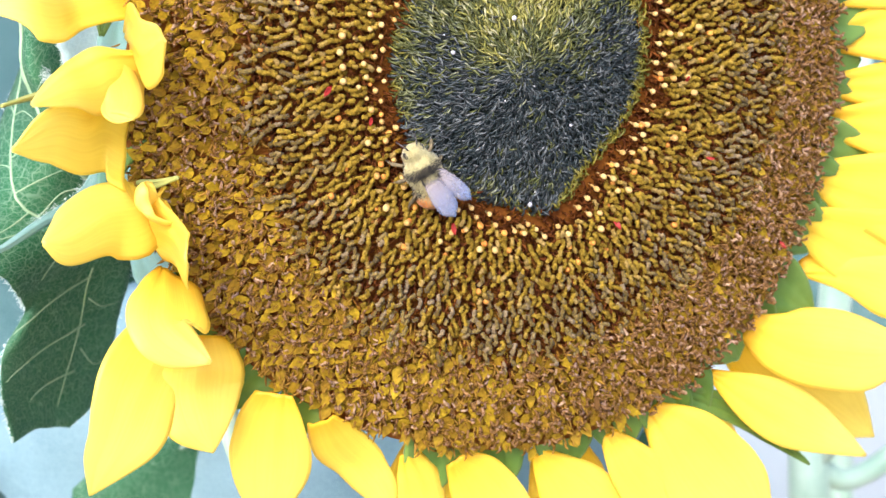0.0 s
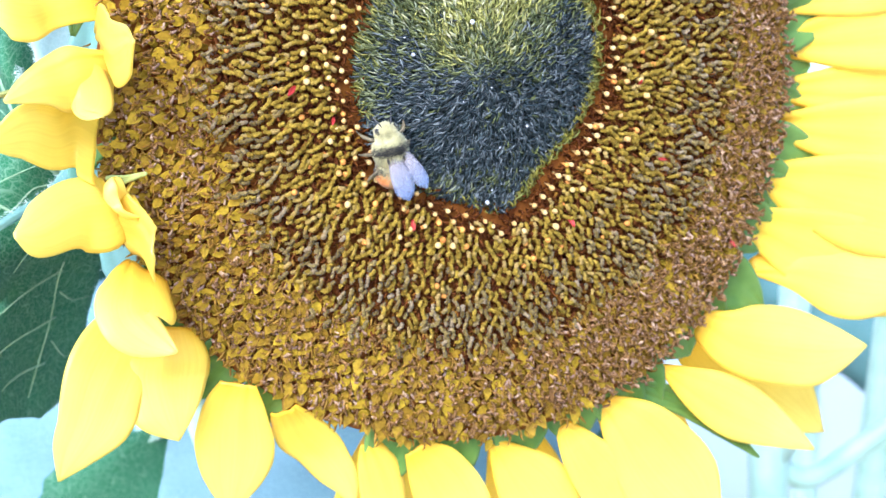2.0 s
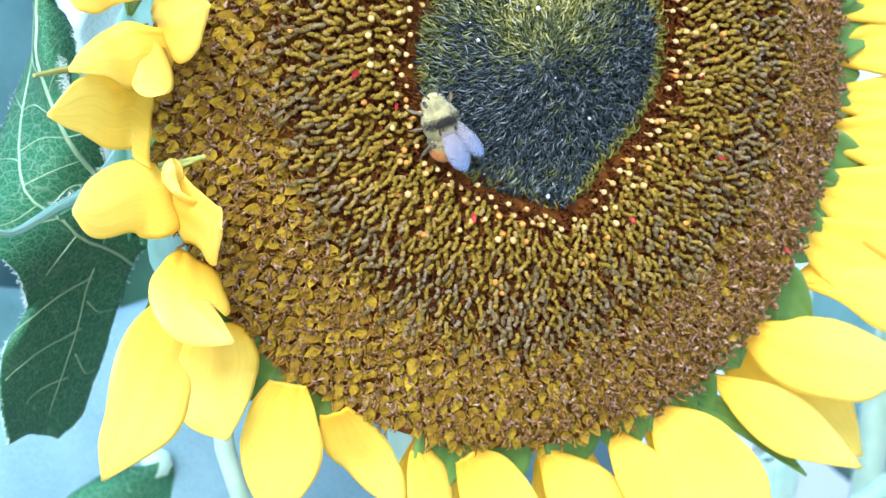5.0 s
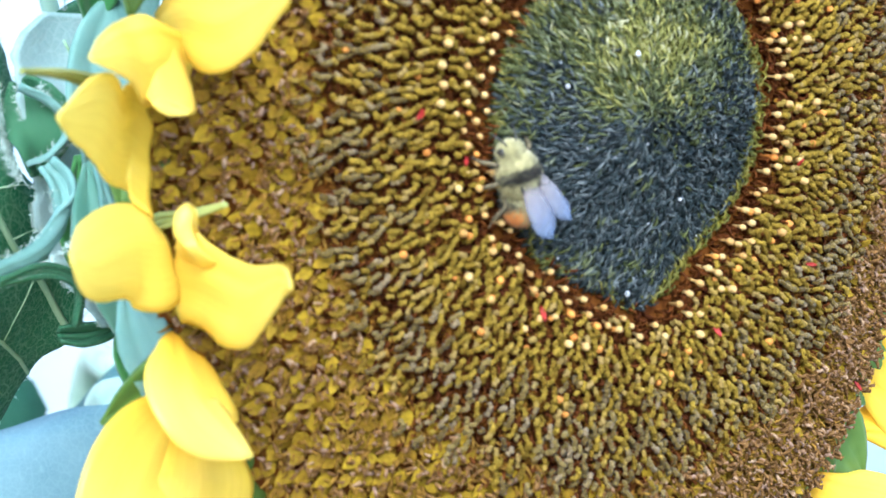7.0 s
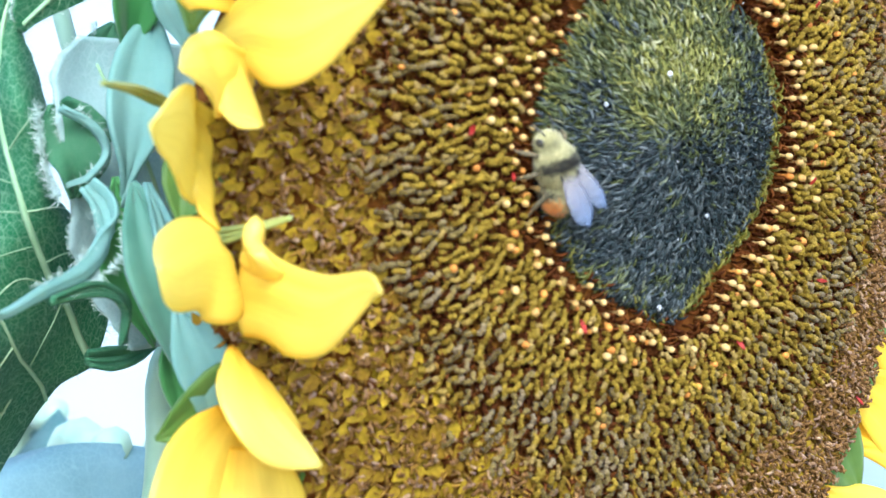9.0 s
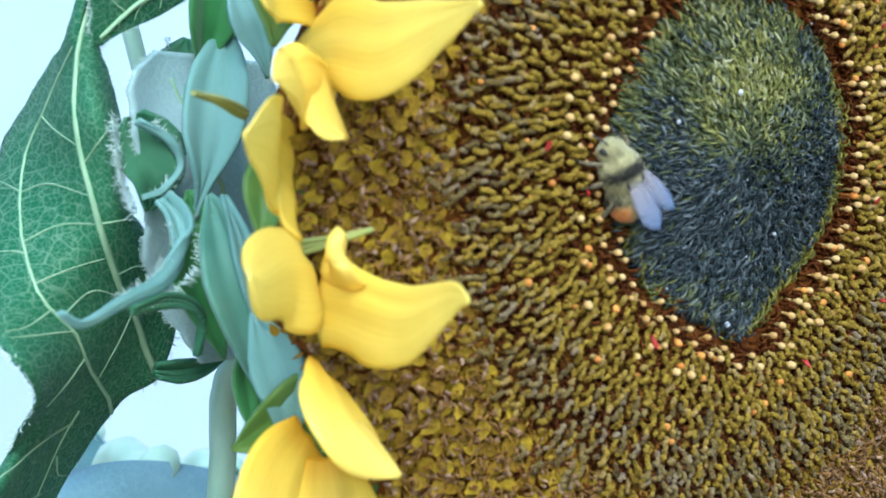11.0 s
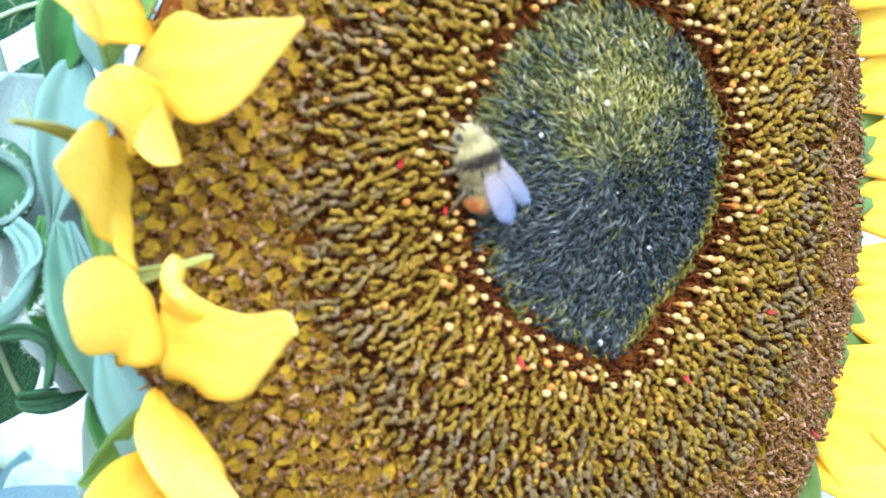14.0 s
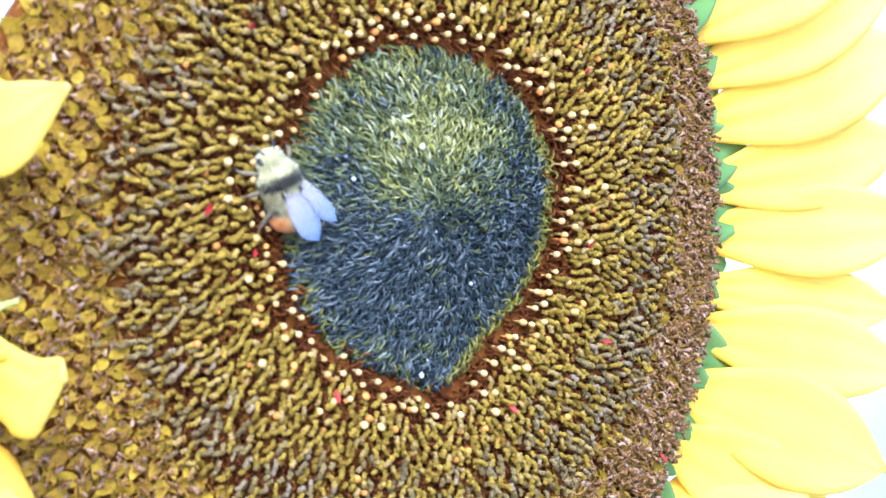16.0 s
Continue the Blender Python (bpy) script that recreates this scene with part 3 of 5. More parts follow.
def ray_petal(angle, length, width, back=0.5, bend=0.4, turn=0.0, cup=0.06, seed=0, off=0.0):
    """A petal that lies outwards from the rim at an angle (degrees), its tip set back by so many centimetres."""
    a = radians(angle)
    c, s = math.cos(a), math.sin(a)
    ox, oz = RIM_C[0] + (RIM_R - 0.05) * c, RIM_C[1] + (RIM_R - 0.05) * s
    y0 = surf(ox, oz) + 0.18 + off
    b = radians(angle + turn)
    dx, dz = math.cos(b), math.sin(b)
    pts = [(ox - 0.2 * c, y0 + 0.1, oz - 0.2 * s)]
    for f in (0.33, 0.66, 1.0):
        pts.append((ox + dx * length * f, y0 + back * f + bend * math.sin(math.pi * f) * -0.5, oz + dz * length * f))
    return blade("petal", pts, (-dz, 0, dx), [k * width / 2 for k in FULL], PETAL, sunflower, cup=cup, wave=0.03, seed=seed)


def curled_petal(spine, side, lower, upper, roll, twist, seed, start=0.05, nu=33, nv=17):
    """A petal whose section is an arc: half-widths below and above its spine (cm), half-angles of the arc at base and tip, and a twist."""
    pts = bezier([W(*p) for p in spine], nu)
    lo = [max(0.02, p.x) for p in bezier([(w, 0, 0) for w in lower], nu)]
    hi = [max(0.02, p.x) for p in bezier([(w, 0, 0) for w in upper], nu)]
    side = Vector(side).normalized()
    ph = random.Random(seed).uniform(0, 6)
    verts, faces, uvs = [], [], []
    for i, p in enumerate(pts):
        u = i / (nu - 1)
        d = (pts[min(i + 1, nu - 1)] - pts[max(i - 1, 0)]).normalized()
        s = Matrix.Rotation(radians(twist) * u, 3, d) @ (side - d * side.dot(d)).normalized()
        n = d.cross(s)
        th = radians(roll[0] + (roll[1] - roll[0]) * u)
        th = th if abs(th) > 0.02 else 0.02
        for j in range(nv):
            v = 2 * j / (nv - 1) - 1
            big = (hi[i] if v > 0 else lo[i]) * CM / math.sin(min(abs(th), math.pi / 2))
            ripple = 0.014 * CM * math.cos(v * 9.0) * (1 - 0.75 * u) + 0.02 * CM * math.sin(5 * u + ph + 2.2 * v) * abs(v)
            verts.append(p + s * big * math.sin(abs(th) * v) + n * (math.copysign(big, th) * (1 - math.cos(th * v)) + ripple))
            uvs.append((0.5 + 0.5 * v, start + (1 - start) * u))
    for i in range(nu - 1):
        for j in range(nv - 1):
            a = i * nv + j
            faces.append((a, a + 1, a + nv + 1, a + nv))
    ob = part("petal", mesh("petal", verts, faces, uvs), PETAL, sunflower)
    so = ob.modifiers.new("thickness", "SOLIDIFY")
    so.thickness, so.offset = 0.03 * CM, 0
    return ob


def petals():
    # the petals that lie open along the lower rim
    curled_petal([(5.57, 1.46, -4.58), (6.6, 1.29, -4.6), (7.53, 1.28, -4.84), (8.42, 1.28, -5.13), (8.9, 1.68, -5.55)], (0.29, 0.2, 0.94), [0.04, 0.32, 0.61, 0.81, 0.84, 0.68, 0.41, 0.02], [0.2, 0.51, 0.73, 0.77, 0.72, 0.6, 0.35, 0.02], (-35, -9), -5, 86)
    curled_petal([(4.34, 0.93, -5.11), (5.06, 0.88, -5.56), (5.93, 0.93, -5.85), (6.87, 1.05, -6.12), (7.8, 1.19, -6.29)], (0.14, 0.01, 0.99), [0.34, 0.55, 0.69, 0.77, 0.77, 0.72, 0.41, 0.02], [0.09, 0.33, 0.56, 0.64, 0.65, 0.55, 0.34, 0.02], (-29, -19), -23, 87)
    curled_petal([(3.49, 0.86, -5.93), (4.21, 0.86, -6.48), (4.93, 0.91, -6.97), (5.74, 1.04, -7.5), (6.65, 1.12, -8.11)], (0.66, 0.11, 0.74), [0.04, 0.25, 0.41, 0.5, 0.51, 0.4, 0.23, 0.02], [0.08, 0.29, 0.47, 0.56, 0.56, 0.46, 0.28, 0.02], (-19, -7), -11, 88)
    curled_petal([(2.3, 0.78, -6.34), (2.7, 0.59, -6.95), (3.17, 0.53, -7.71), (3.77, 0.57, -8.48), (4.45, 0.65, -9.3)], (0.86, -0.19, 0.48), [0.13, 0.35, 0.52, 0.67, 0.74, 0.67, 0.44, 0.02], [0.19, 0.56, 0.82, 0.94, 0.98, 0.87, 0.51, 0.02], (-10, 4), -10, 89)
    curled_petal([(1.53, 0.77, -6.63), (1.8, 0.61, -7.22), (2.18, 0.59, -7.8), (2.52, 0.69, -8.43), (3.02, 0.86, -8.91)], (0.81, -0.02, 0.58), [0.16, 0.28, 0.39, 0.45, 0.47, 0.42, 0.27, 0.02], [0.12, 0.36, 0.51, 0.58, 0.57, 0.46, 0.26, 0.02], (-15, -9), -8, 90)
    curled_petal([(0.21, 0.74, -6.74), (0.6, 0.66, -7.38), (1, 0.68, -8), (1.38, 0.83, -8.6), (1.66, 1.14, -9.06)], (0.92, -0.02, 0.4), [0.11, 0.31, 0.48, 0.59, 0.58, 0.49, 0.29, 0.02], [0.1, 0.4, 0.64, 0.75, 0.73, 0.59, 0.35, 0.02], (-24, -12), -0, 91)
    curled_petal([(-1.26, 0.72, -6.6), (-0.9, 0.77, -7.15), (-0.58, 0.8, -7.76), (-0.38, 0.89, -8.41), (-0.23, 1.14, -8.9)], (0.93, -0.23, 0.27), [0.16, 0.36, 0.5, 0.58, 0.57, 0.47, 0.28, 0.02], [0.25, 0.52, 0.62, 0.66, 0.64, 0.51, 0.31, 0.02], (-13, 14), 3, 92)
    curled_petal([(-2.04, 0.88, -6.37), (-1.88, 0.88, -6.87), (-1.73, 0.93, -7.42), (-1.6, 1.06, -7.99), (-1.39, 1.27, -8.39)], (0.97, 0.2, 0.14), [0.12, 0.28, 0.38, 0.44, 0.43, 0.35, 0.23, 0.02], [0.17, 0.31, 0.41, 0.42, 0.37, 0.28, 0.15, 0.02], (-10, -12), 0, 93)
    curled_petal([(-3.34, 0.75, -5.51), (-3, 1, -6.1), (-2.63, 1.16, -6.58), (-2.36, 1.17, -7.1), (-2.23, 1.24, -7.59)], (0.83, -0.34, 0.44), [0.35, 0.51, 0.6, 0.54, 0.5, 0.41, 0.24, 0.02], [0.1, 0.26, 0.34, 0.33, 0.27, 0.23, 0.15, 0.02], (-35, -11), -7, 94)
    curled_petal([(-4.03, 0.93, -5.02), (-4.15, 1.02, -5.61), (-4.21, 1.1, -6.21), (-4.31, 1.25, -6.85), (-4.38, 1.48, -7.47)], (0.83, -0.18, -0.53), [0.42, 0.59, 0.68, 0.74, 0.7, 0.56, 0.33, 0.02], [0.18, 0.38, 0.5, 0.59, 0.6, 0.49, 0.29, 0.02], (-7, -9), -6, 95)
    rows = [(-30.5, 5.4, 1.8, 0.8, 0.5, 3), (-23.0, 5.6, 1.9, 0.6, 0.6, 4), (-14.2, 5.8, 1.5, 0.7, 0.6, 4),
            (-8.2, 5.6, 1.2, 0.9, 0.5, 2), (-0.6, 5.8, 1.55, 0.7, 0.6, 2), (6.6, 5.6, 1.5, 0.8, 0.6, 2), (15.5, 5.8, 1.75, 0.7, 0.6, 0), (22.5, 5.8, 1.4, 0.8, 0.6, -2), (29.5, 5.6, 1.6, 0.7, 0.6, -4),
            (39, 5.4, 1.9, 0.7, 0.5, 0), (48, 5.2, 1.9, 0.7, 0.5, 0), (58, 5.0, 1.9, 0.7, 0.5, 0), (70, 5.0, 1.9, 0.7, 0.5, 0), (83, 5.0, 1.9, 0.6, 0.5, 0), (98, 4.8, 1.9, 0.6, 0.5, 0), (113, 4.6, 1.8, 0.5, 0.5, 0), (128, 4.4, 1.8, 0.4, 0.5, 0)]
    for k, (a, l, w, back, bend, turn) in enumerate(rows):
        ray_petal(a, l, w, back, bend, turn, seed=k)
    # a few set behind show in the gaps
    for a, l, w, turn in ((-50, 5.4, 1.9, 8), (-66, 4.6, 1.6, 10), (-84, 4.2, 1.6, 10), (-104, 4.0, 1.6, 6), (75, 5.6, 2.1, 4), (105, 5.6, 2.1, 4)):
        ray_petal(a, l, w, 1.3, 0.2, turn, seed=int(abs(a)), off=0.9)
    # the curled petals on the other side, that stand forwards or roll back
    curled_petal([(-5.82, 1.39, 0.92), (-5.87, 0.47, 1.03), (-5.86, -0.39, 0.95), (-5.77, -1.23, 1.19), (-5.82, -2.17, 1.38)], (-0.18, -0.36, 0.92), [0.25, 0.44, 0.6, 0.59, 0.49, 0.38, 0.23, 0.02], [0.14, 0.35, 0.56, 0.55, 0.47, 0.31, 0.15, 0.02], (-9, -8), -19, 60, start=0.2)
    curled_petal([(-5.66, 0.79, 0.68), (-6.27, 0.34, 0.78), (-6.63, 0.1, 0.71), (-7.01, -0.36, 0.68), (-7.56, -0.98, 0.49)], (-0.37, -0.02, 0.93), [0.61, 0.66, 0.68, 0.71, 0.62, 0.47, 0.28, 0.02], [0.12, 0.13, 0.23, 0.25, 0.23, 0.18, 0.13, 0.02], (35, 32), 17, 61, start=0.2)
    curled_petal([(-6.44, 0.61, 0.63), (-6.44, 0.41, 0.79), (-6.3, 0.21, 0.27), (-6.4, -0.02, 0.03), (-6.03, -0.03, -0.07)], (0.86, 0.34, 0.39), [0.04, 0.18, 0.29, 0.27, 0.2, 0.07, 0.09, 0.02], [0.08, 0.23, 0.42, 0.56, 0.47, 0.31, 0.21, 0.02], (-27, -24), -5, 62, start=0.2)
    curled_petal([(-6.03, 1.02, -0.54), (-6.38, 0.8, -0.31), (-6.75, 0.22, -0.28), (-7.22, -0.45, -0.03), (-7.91, -1.02, -0.1)], (-0.11, 0.3, 0.95), [0.91, 0.79, 0.68, 0.61, 0.56, 0.51, 0.38, 0.02], [0.68, 0.63, 0.52, 0.45, 0.44, 0.4, 0.31, 0.02], (-9, 17), -40, 63, start=0.2)
    curled_petal([(-6.02, 1.08, -1.3), (-6.01, 0.57, -1.55), (-6.54, 0.22, -1.51), (-7.17, -0.33, -1.63), (-7.62, -0.74, -1.56)], (0.65, 0.12, -0.75), [0.25, 0.34, 0.41, 0.46, 0.46, 0.4, 0.22, 0.02], [0.27, 0.52, 0.71, 0.7, 0.55, 0.44, 0.29, 0.02], (-23, -52), -11, 64, start=0.2)
    curled_petal([(-5.88, 0.57, -1.82), (-5.65, 0.04, -1.91), (-5.63, -0.77, -1.99), (-5.76, -1.74, -1.73), (-5.86, -2.23, -1.71)], (0.09, -0.57, 0.82), [0.7, 0.68, 0.72, 0.62, 0.47, 0.28, 0.12, 0.02], [0.65, 0.41, 0.32, 0.34, 0.31, 0.21, 0.13, 0.02], (-20, -11), 5, 65, start=0.2)
    curled_petal([(-5.62, 0.89, -1.54), (-5.89, 0.52, -1.6), (-5.91, 0.28, -1.59), (-6.12, 0.05, -1.39), (-5.91, -0.06, -1.57)], (-0.31, 0.04, 0.95), [0.04, 0.25, 0.36, 0.34, 0.25, 0.16, 0.04, 0.02], [0.17, 0.07, 0.09, 0.12, 0.19, 0.26, 0.12, 0.02], (-90, -98), 10, 66, start=0.2)
    curled_petal([(-5.68, 0.93, -2.66), (-5.81, 0.27, -2.96), (-5.91, -0.08, -3.16), (-5.81, -0.25, -3.35), (-5.34, -0.42, -3.85)], (0.77, 0.37, -0.52), [0.1, 0.37, 0.52, 0.58, 0.59, 0.58, 0.42, 0.02], [0.69, 0.75, 0.82, 0.72, 0.56, 0.42, 0.29, 0.02], (3, -45), 41, 67)
    curled_petal([(-5.52, 1.24, -3.6), (-5.96, 0.88, -4.08), (-6.41, 0.49, -4.62), (-6.78, 0.43, -5.26), (-7.24, 0.75, -6.08)], (0.69, 0.13, -0.71), [0.36, 0.62, 0.76, 0.78, 0.66, 0.52, 0.38, 0.02], [0.83, 0.72, 0.65, 0.66, 0.71, 0.64, 0.35, 0.02], (-1, -7), 8, 68)
    curled_petal([(-5.29, 1.09, -3.86), (-5.34, 0.83, -4.31), (-5.42, 0.75, -4.7), (-5.38, 0.58, -5.22), (-5.26, 0.62, -5.67)], (0.99, 0.14, -0.04), [0.43, 0.57, 0.66, 0.68, 0.65, 0.59, 0.33, 0.02], [0.65, 0.76, 0.83, 0.84, 0.75, 0.58, 0.37, 0.02], (-34, -4), -0, 69)
    curled_petal([(-5.75, 1.42, 1.79), (-6.55, 0.88, 1.67), (-6.97, 0.31, 1.73), (-7.41, -0.02, 1.9), (-8.02, -0.05, 1.77)], (0.01, 0.49, 0.87), [0.68, 0.53, 0.48, 0.56, 0.68, 0.67, 0.33, 0.02], [0.61, 0.68, 0.75, 0.77, 0.63, 0.38, 0.13, 0.02], (1, 1), 3, 70)
    blade("petal", [(-5.0, 1.4, 3.0), (-5.6, 0.9, 3.6), (-6.4, 0.7, 4.3), (-7.2, 0.8, 4.8)], (0.6, 0, 1), [0.5, 0.8, 0.85, 0.7, 0.4, 0.02], PETAL, sunflower, cup=0.3, seed=69)


def bracts():
    def B(spine, side, w, mat=BRACT):
        return blade("bract", spine, side, [k * w for k in (0.8, 1.0, 0.95, 0.75, 0.45, 0.02)], mat, sunflower, cup=0.25, seed=int(abs(spine[0][0] * 31)), thick=0.05)
    gaps = [-152, -143, -136, -126.5, -105.5, -96, -84.5, -75, -67, -62.5, -53, -47, -40.5, -31, -29, -23.6, -17.6, -11.2, -4.4, 3.0, 11, 19, 26, 34, 43.5, 53, 64, 76, 90, 105, 120]
    for k, a in enumerate(gaps):
        c, s = math.cos(radians(a)), math.sin(radians(a))
        ox, oz = RIM_C[0] + (RIM_R - 0.3) * c, RIM_C[1] + (RIM_R - 0.3) * s
        y = surf(ox, oz) + 0.28
        l = 1.35 + 0.35 * math.sin(k * 1.7)
        B([(ox, y, oz), (ox + c * l * 0.5, y + 0.12, oz + s * l * 0.5), (ox + c * l, y + 0.3, oz + s * l)], (-s, 0, c), 0.55)
    # a long thin one that hangs out below
    B([(3.0, 0.9, -6.2), (4.0, 1.1, -6.75), (4.9, 1.3, -7.5), (5.6, 1.3, -8.15)], (0.6, 0, 0.8), 0.24)


def edge_hairs(owner, spine, lean, count, reach, seed, label="pale hairs along its edge"):
    """Short pale hairs that stand out along a curved edge."""
    rnd = random.Random(seed)
    line = bezier([W(*p) for p in spine], 60)
    v, f = [], []
    for k in range(count):
        p = line[rnd.randrange(60)] + Vector((rnd.gauss(0, 0.02), rnd.gauss(0, 0.02), rnd.gauss(0, 0.02))) * CM
        d = (Vector(lean) + Vector((rnd.gauss(0, 0.35), rnd.gauss(0, 0.35), rnd.gauss(0, 0.35)))).normalized()
        l = rnd.uniform(0.5, 1.0) * reach * CM
        bend = Vector((rnd.gauss(0, 0.15), rnd.gauss(0, 0.15), rnd.gauss(0, 0.15))) * l
        tv, tf = tube([p, p + d * l * 0.5 + bend * 0.3, p + d * l + bend], [0.006 * CM, 0.004 * CM, 0.0015 * CM], 4)
        f += [tuple(i + len(v) for i in q) for q in tf]
        v += tv
    tagged(part("hairs", mesh("hairs", v, f), HAIR, owner, label), kind="stuff")


def side_bracts():
    def pale(spine, side, w, cup=0.3, mat=LEAF_PALE, prof=(0.8, 1.0, 0.95, 0.75, 0.45, 0.02), label="pale blue-green pointed bract", wave=0.03):
        return blade("bract", spine, side, [k * w for k in prof], mat, sunflower, cup=cup, label=label, thick=0.06, wave=wave, seed=int(abs(spine[1][2] * 97)))
    face = (0.85, -0.5, 0.1)
    pointed = (0.06, 0.5, 0.85, 1.0, 0.96, 0.8, 0.55, 0.28, 0.02)
    pale([(-5.23, 4.1, 1.34), (-5.43, 3.9, 0.7), (-5.57, 3.8, 0.04), (-5.63, 3.8, -0.54), (-5.64, 4, -1.13)], (0.9, -0.3, 0.1), 0.44, 0.5, prof=(0.15, 0.6, 0.9, 1.0, 1.0, 0.9, 0.62, 0.3, 0.1, 0.02), wave=0.06)
    pale([(-6, 3, -0.81), (-6, 2.5, -1.48), (-5.89, 2.3, -2.15), (-5.54, 2.4, -3.17)], (0.9, -0.3, 0.1), 0.44, 0.4, BRACT_TEAL, (0.05, 0.45, 0.75, 0.92, 1.0, 0.9, 0.68, 0.38, 0.04), "blue-green bract")
    pale([(-5.9, 2.0, -2.2), (-5.75, 1.7, -2.75), (-5.6, 1.6, -3.3), (-5.5, 1.8, -3.9)], face, 0.36, 0.4, prof=pointed)
    pale([(-5.35, 4, 2.31), (-5.49, 4, 1.57), (-5.48, 4.3, 0.79)], (0.9, -0.3, 0.1), 0.4, 0.7, BRACT_DARK, pointed, "dark green folded bract")
    pale([(-5.49, 3.6, 2.02), (-5.34, 3.4, 1.55), (-5.13, 3.4, 1.17), (-4.98, 3.4, 0.73)], (0.9, -0.3, 0.1), 0.28, 0.4, prof=pointed)
    pale([(-5.74, 4, -0.76), (-5.57, 4, -1.56), (-5.37, 4, -2.29), (-5.11, 4, -2.96)], (0.9, -0.3, 0.1), 0.44, 0.5, BRACT_DARK, pointed, "dark green bract")
    pale([(-5.5, 2.9, -2.6), (-5.35, 2.8, -3.3), (-5.2, 2.9, -4.0)], face, 0.26, 0.5, BRACT_DARK, pointed, "dark green bract")
    pale([(-5.5, 2.0, 2.1), (-5.9, 1.6, 1.6), (-6.2, 1.3, 1.0)], face, 0.42, 0.3, BRACT, pointed, "green bract behind the petals")
    pale([(-5.6, 1.6, -0.2), (-6.0, 1.5, -0.7), (-6.2, 1.4, -1.3)], face, 0.4, 0.3, BRACT, pointed, "green bract behind the petals")
    toothed = pale([(-5.19, 5.2, 1.27), (-5.28, 5.2, 0.88), (-5.42, 5.2, 0.46), (-5.49, 5.2, 0.04)], (0.9, -0.3, 0.2), 0.40, 0.3, LEAF, (0.1, 0.6, 0.95, 0.8, 1.0, 0.75, 0.4, 0.05), "dark green toothed leaf", 0.08)
    edge_hairs(toothed, [(-5.49, 5.15, 1.24), (-5.56, 5.15, 0.86), (-5.65, 5.15, 0.41)], (-0.8, -0.4, 0.2), 60, 0.12, 35)
    # crumpled young leaf and a thin curled bract
    crumpled = pale([(-6.42, 4.3, 0.18), (-6.27, 4.2, -0.21), (-6.18, 4.1, -0.6), (-6.21, 4.2, -1.03)], (0.9, -0.3, 0.1), 0.46, 0.35, LEAF, (0.25, 0.75, 1.0, 1.0, 0.85, 0.5, 0.1), "crumpled dark green leaf with a pale hairy edge", 0.14)
    pale([(-7.3, 2.5, -2.2), (-6.6, 2.8, -2.1), (-6.15, 2.9, -2.28), (-6.1, 3.0, -2.8)], (0.2, 0.3, 0.9), 0.11, 0.6, LEAF, (0.3, 0.8, 1.0, 1.0, 0.6), "thin curled bract")
    # the long hairy bract that curls away at its tip
    hook = pale([(-6.19, 3.9, -0.88), (-6.03, 3.7, -1.15), (-6.1, 3.4, -1.53), (-6.56, 3, -1.89), (-7.29, 2.6, -2.09), (-8.08, 2.1, -2.31), (-8.49, 1.9, -2.16)], (0.4, 0.3, 0.8), 0.17, 0.8, prof=(0.8, 1.0, 1.0, 0.9, 0.75, 0.5, 0.3, 0.1))
    edge_hairs(hook, [(-5.98, 3.7, -0.98), (-5.91, 3.5, -1.39), (-6.1, 3.2, -1.77), (-6.65, 2.9, -2.05), (-7.22, 2.6, -2.16)], (0.9, -0.3, -0.3), 170, 0.17, 31)
    edge_hairs(hook, [(-6.22, 3.6, -1.19), (-6.33, 3.3, -1.6), (-6.88, 2.9, -1.85), (-7.53, 2.5, -2.05)], (-0.6, -0.3, 0.4), 90, 0.10, 32)
    # the lip of the large leaf, turned up
    pale([(-5.5, 5.2, -3.26), (-5.11, 5.2, -3.28), (-4.72, 5.2, -3.2), (-4.29, 5.3, -3.02)], (0.2, 0.3, 0.9), 0.17, 0.9, LEAF, (0.7, 1.0, 0.9, 0.6, 0.1), "turned-up edge of the large leaf")
    pale([(-6.02, 2.6, -0.8), (-5.94, 2.3, -1.33), (-5.79, 2.2, -1.87), (-5.59, 2.2, -2.49), (-5.54, 2.3, -3.02)], (0.9, -0.3, 0.1), 0.17, 0.5, prof=(0.2, 0.7, 1.0, 1.0, 0.8, 0.4, 0.03))
    edge_hairs(crumpled, [(-6.76, 4.1, 0.1), (-6.72, 4.1, -0.29), (-6.61, 4.1, -0.72), (-6.44, 4.1, -1.07)], (-0.6, -0.4, 0.2), 320, 0.20, 33)
    edge_hairs(crumpled, [(-6.29, 4, 0.08), (-5.94, 4, -0.26), (-5.9, 4, -0.55), (-6.26, 4, -0.85)], (0.3, -0.4, 0.2), 260, 0.15, 34)
    # its pale rolled rim
    pale([(-6.53, 4, 0.08), (-6.11, 3.95, -0.13), (-5.91, 3.95, -0.44), (-6.13, 3.95, -0.74), (-6.42, 4, -0.87)], (0.3, 0.8, 0.3), 0.07, 0.8, prof=(0.5, 1.0, 1.0, 0.9, 0.4), label="pale rolled leaf rim")
    # narrow green bract tips that stand out between the petals
    for spine, w in (([(-5.9, 1.35, -1.42), (-5.7, 0.75, -1.27), (-5.45, 0.18, -1.08)], 0.13), ([(-6.4, 1.5, 0.2), (-7.1, 0.9, 0.3), (-7.9, 0.1, 0.33)], 0.10)):
        blade("bract", spine, (0.1, 0.2, 1), [k * w for k in (0.7, 0.8, 0.6, 0.38, 0.22, 0.05)], BRACT_TIP, sunflower, cup=0.4, thick=0.05)


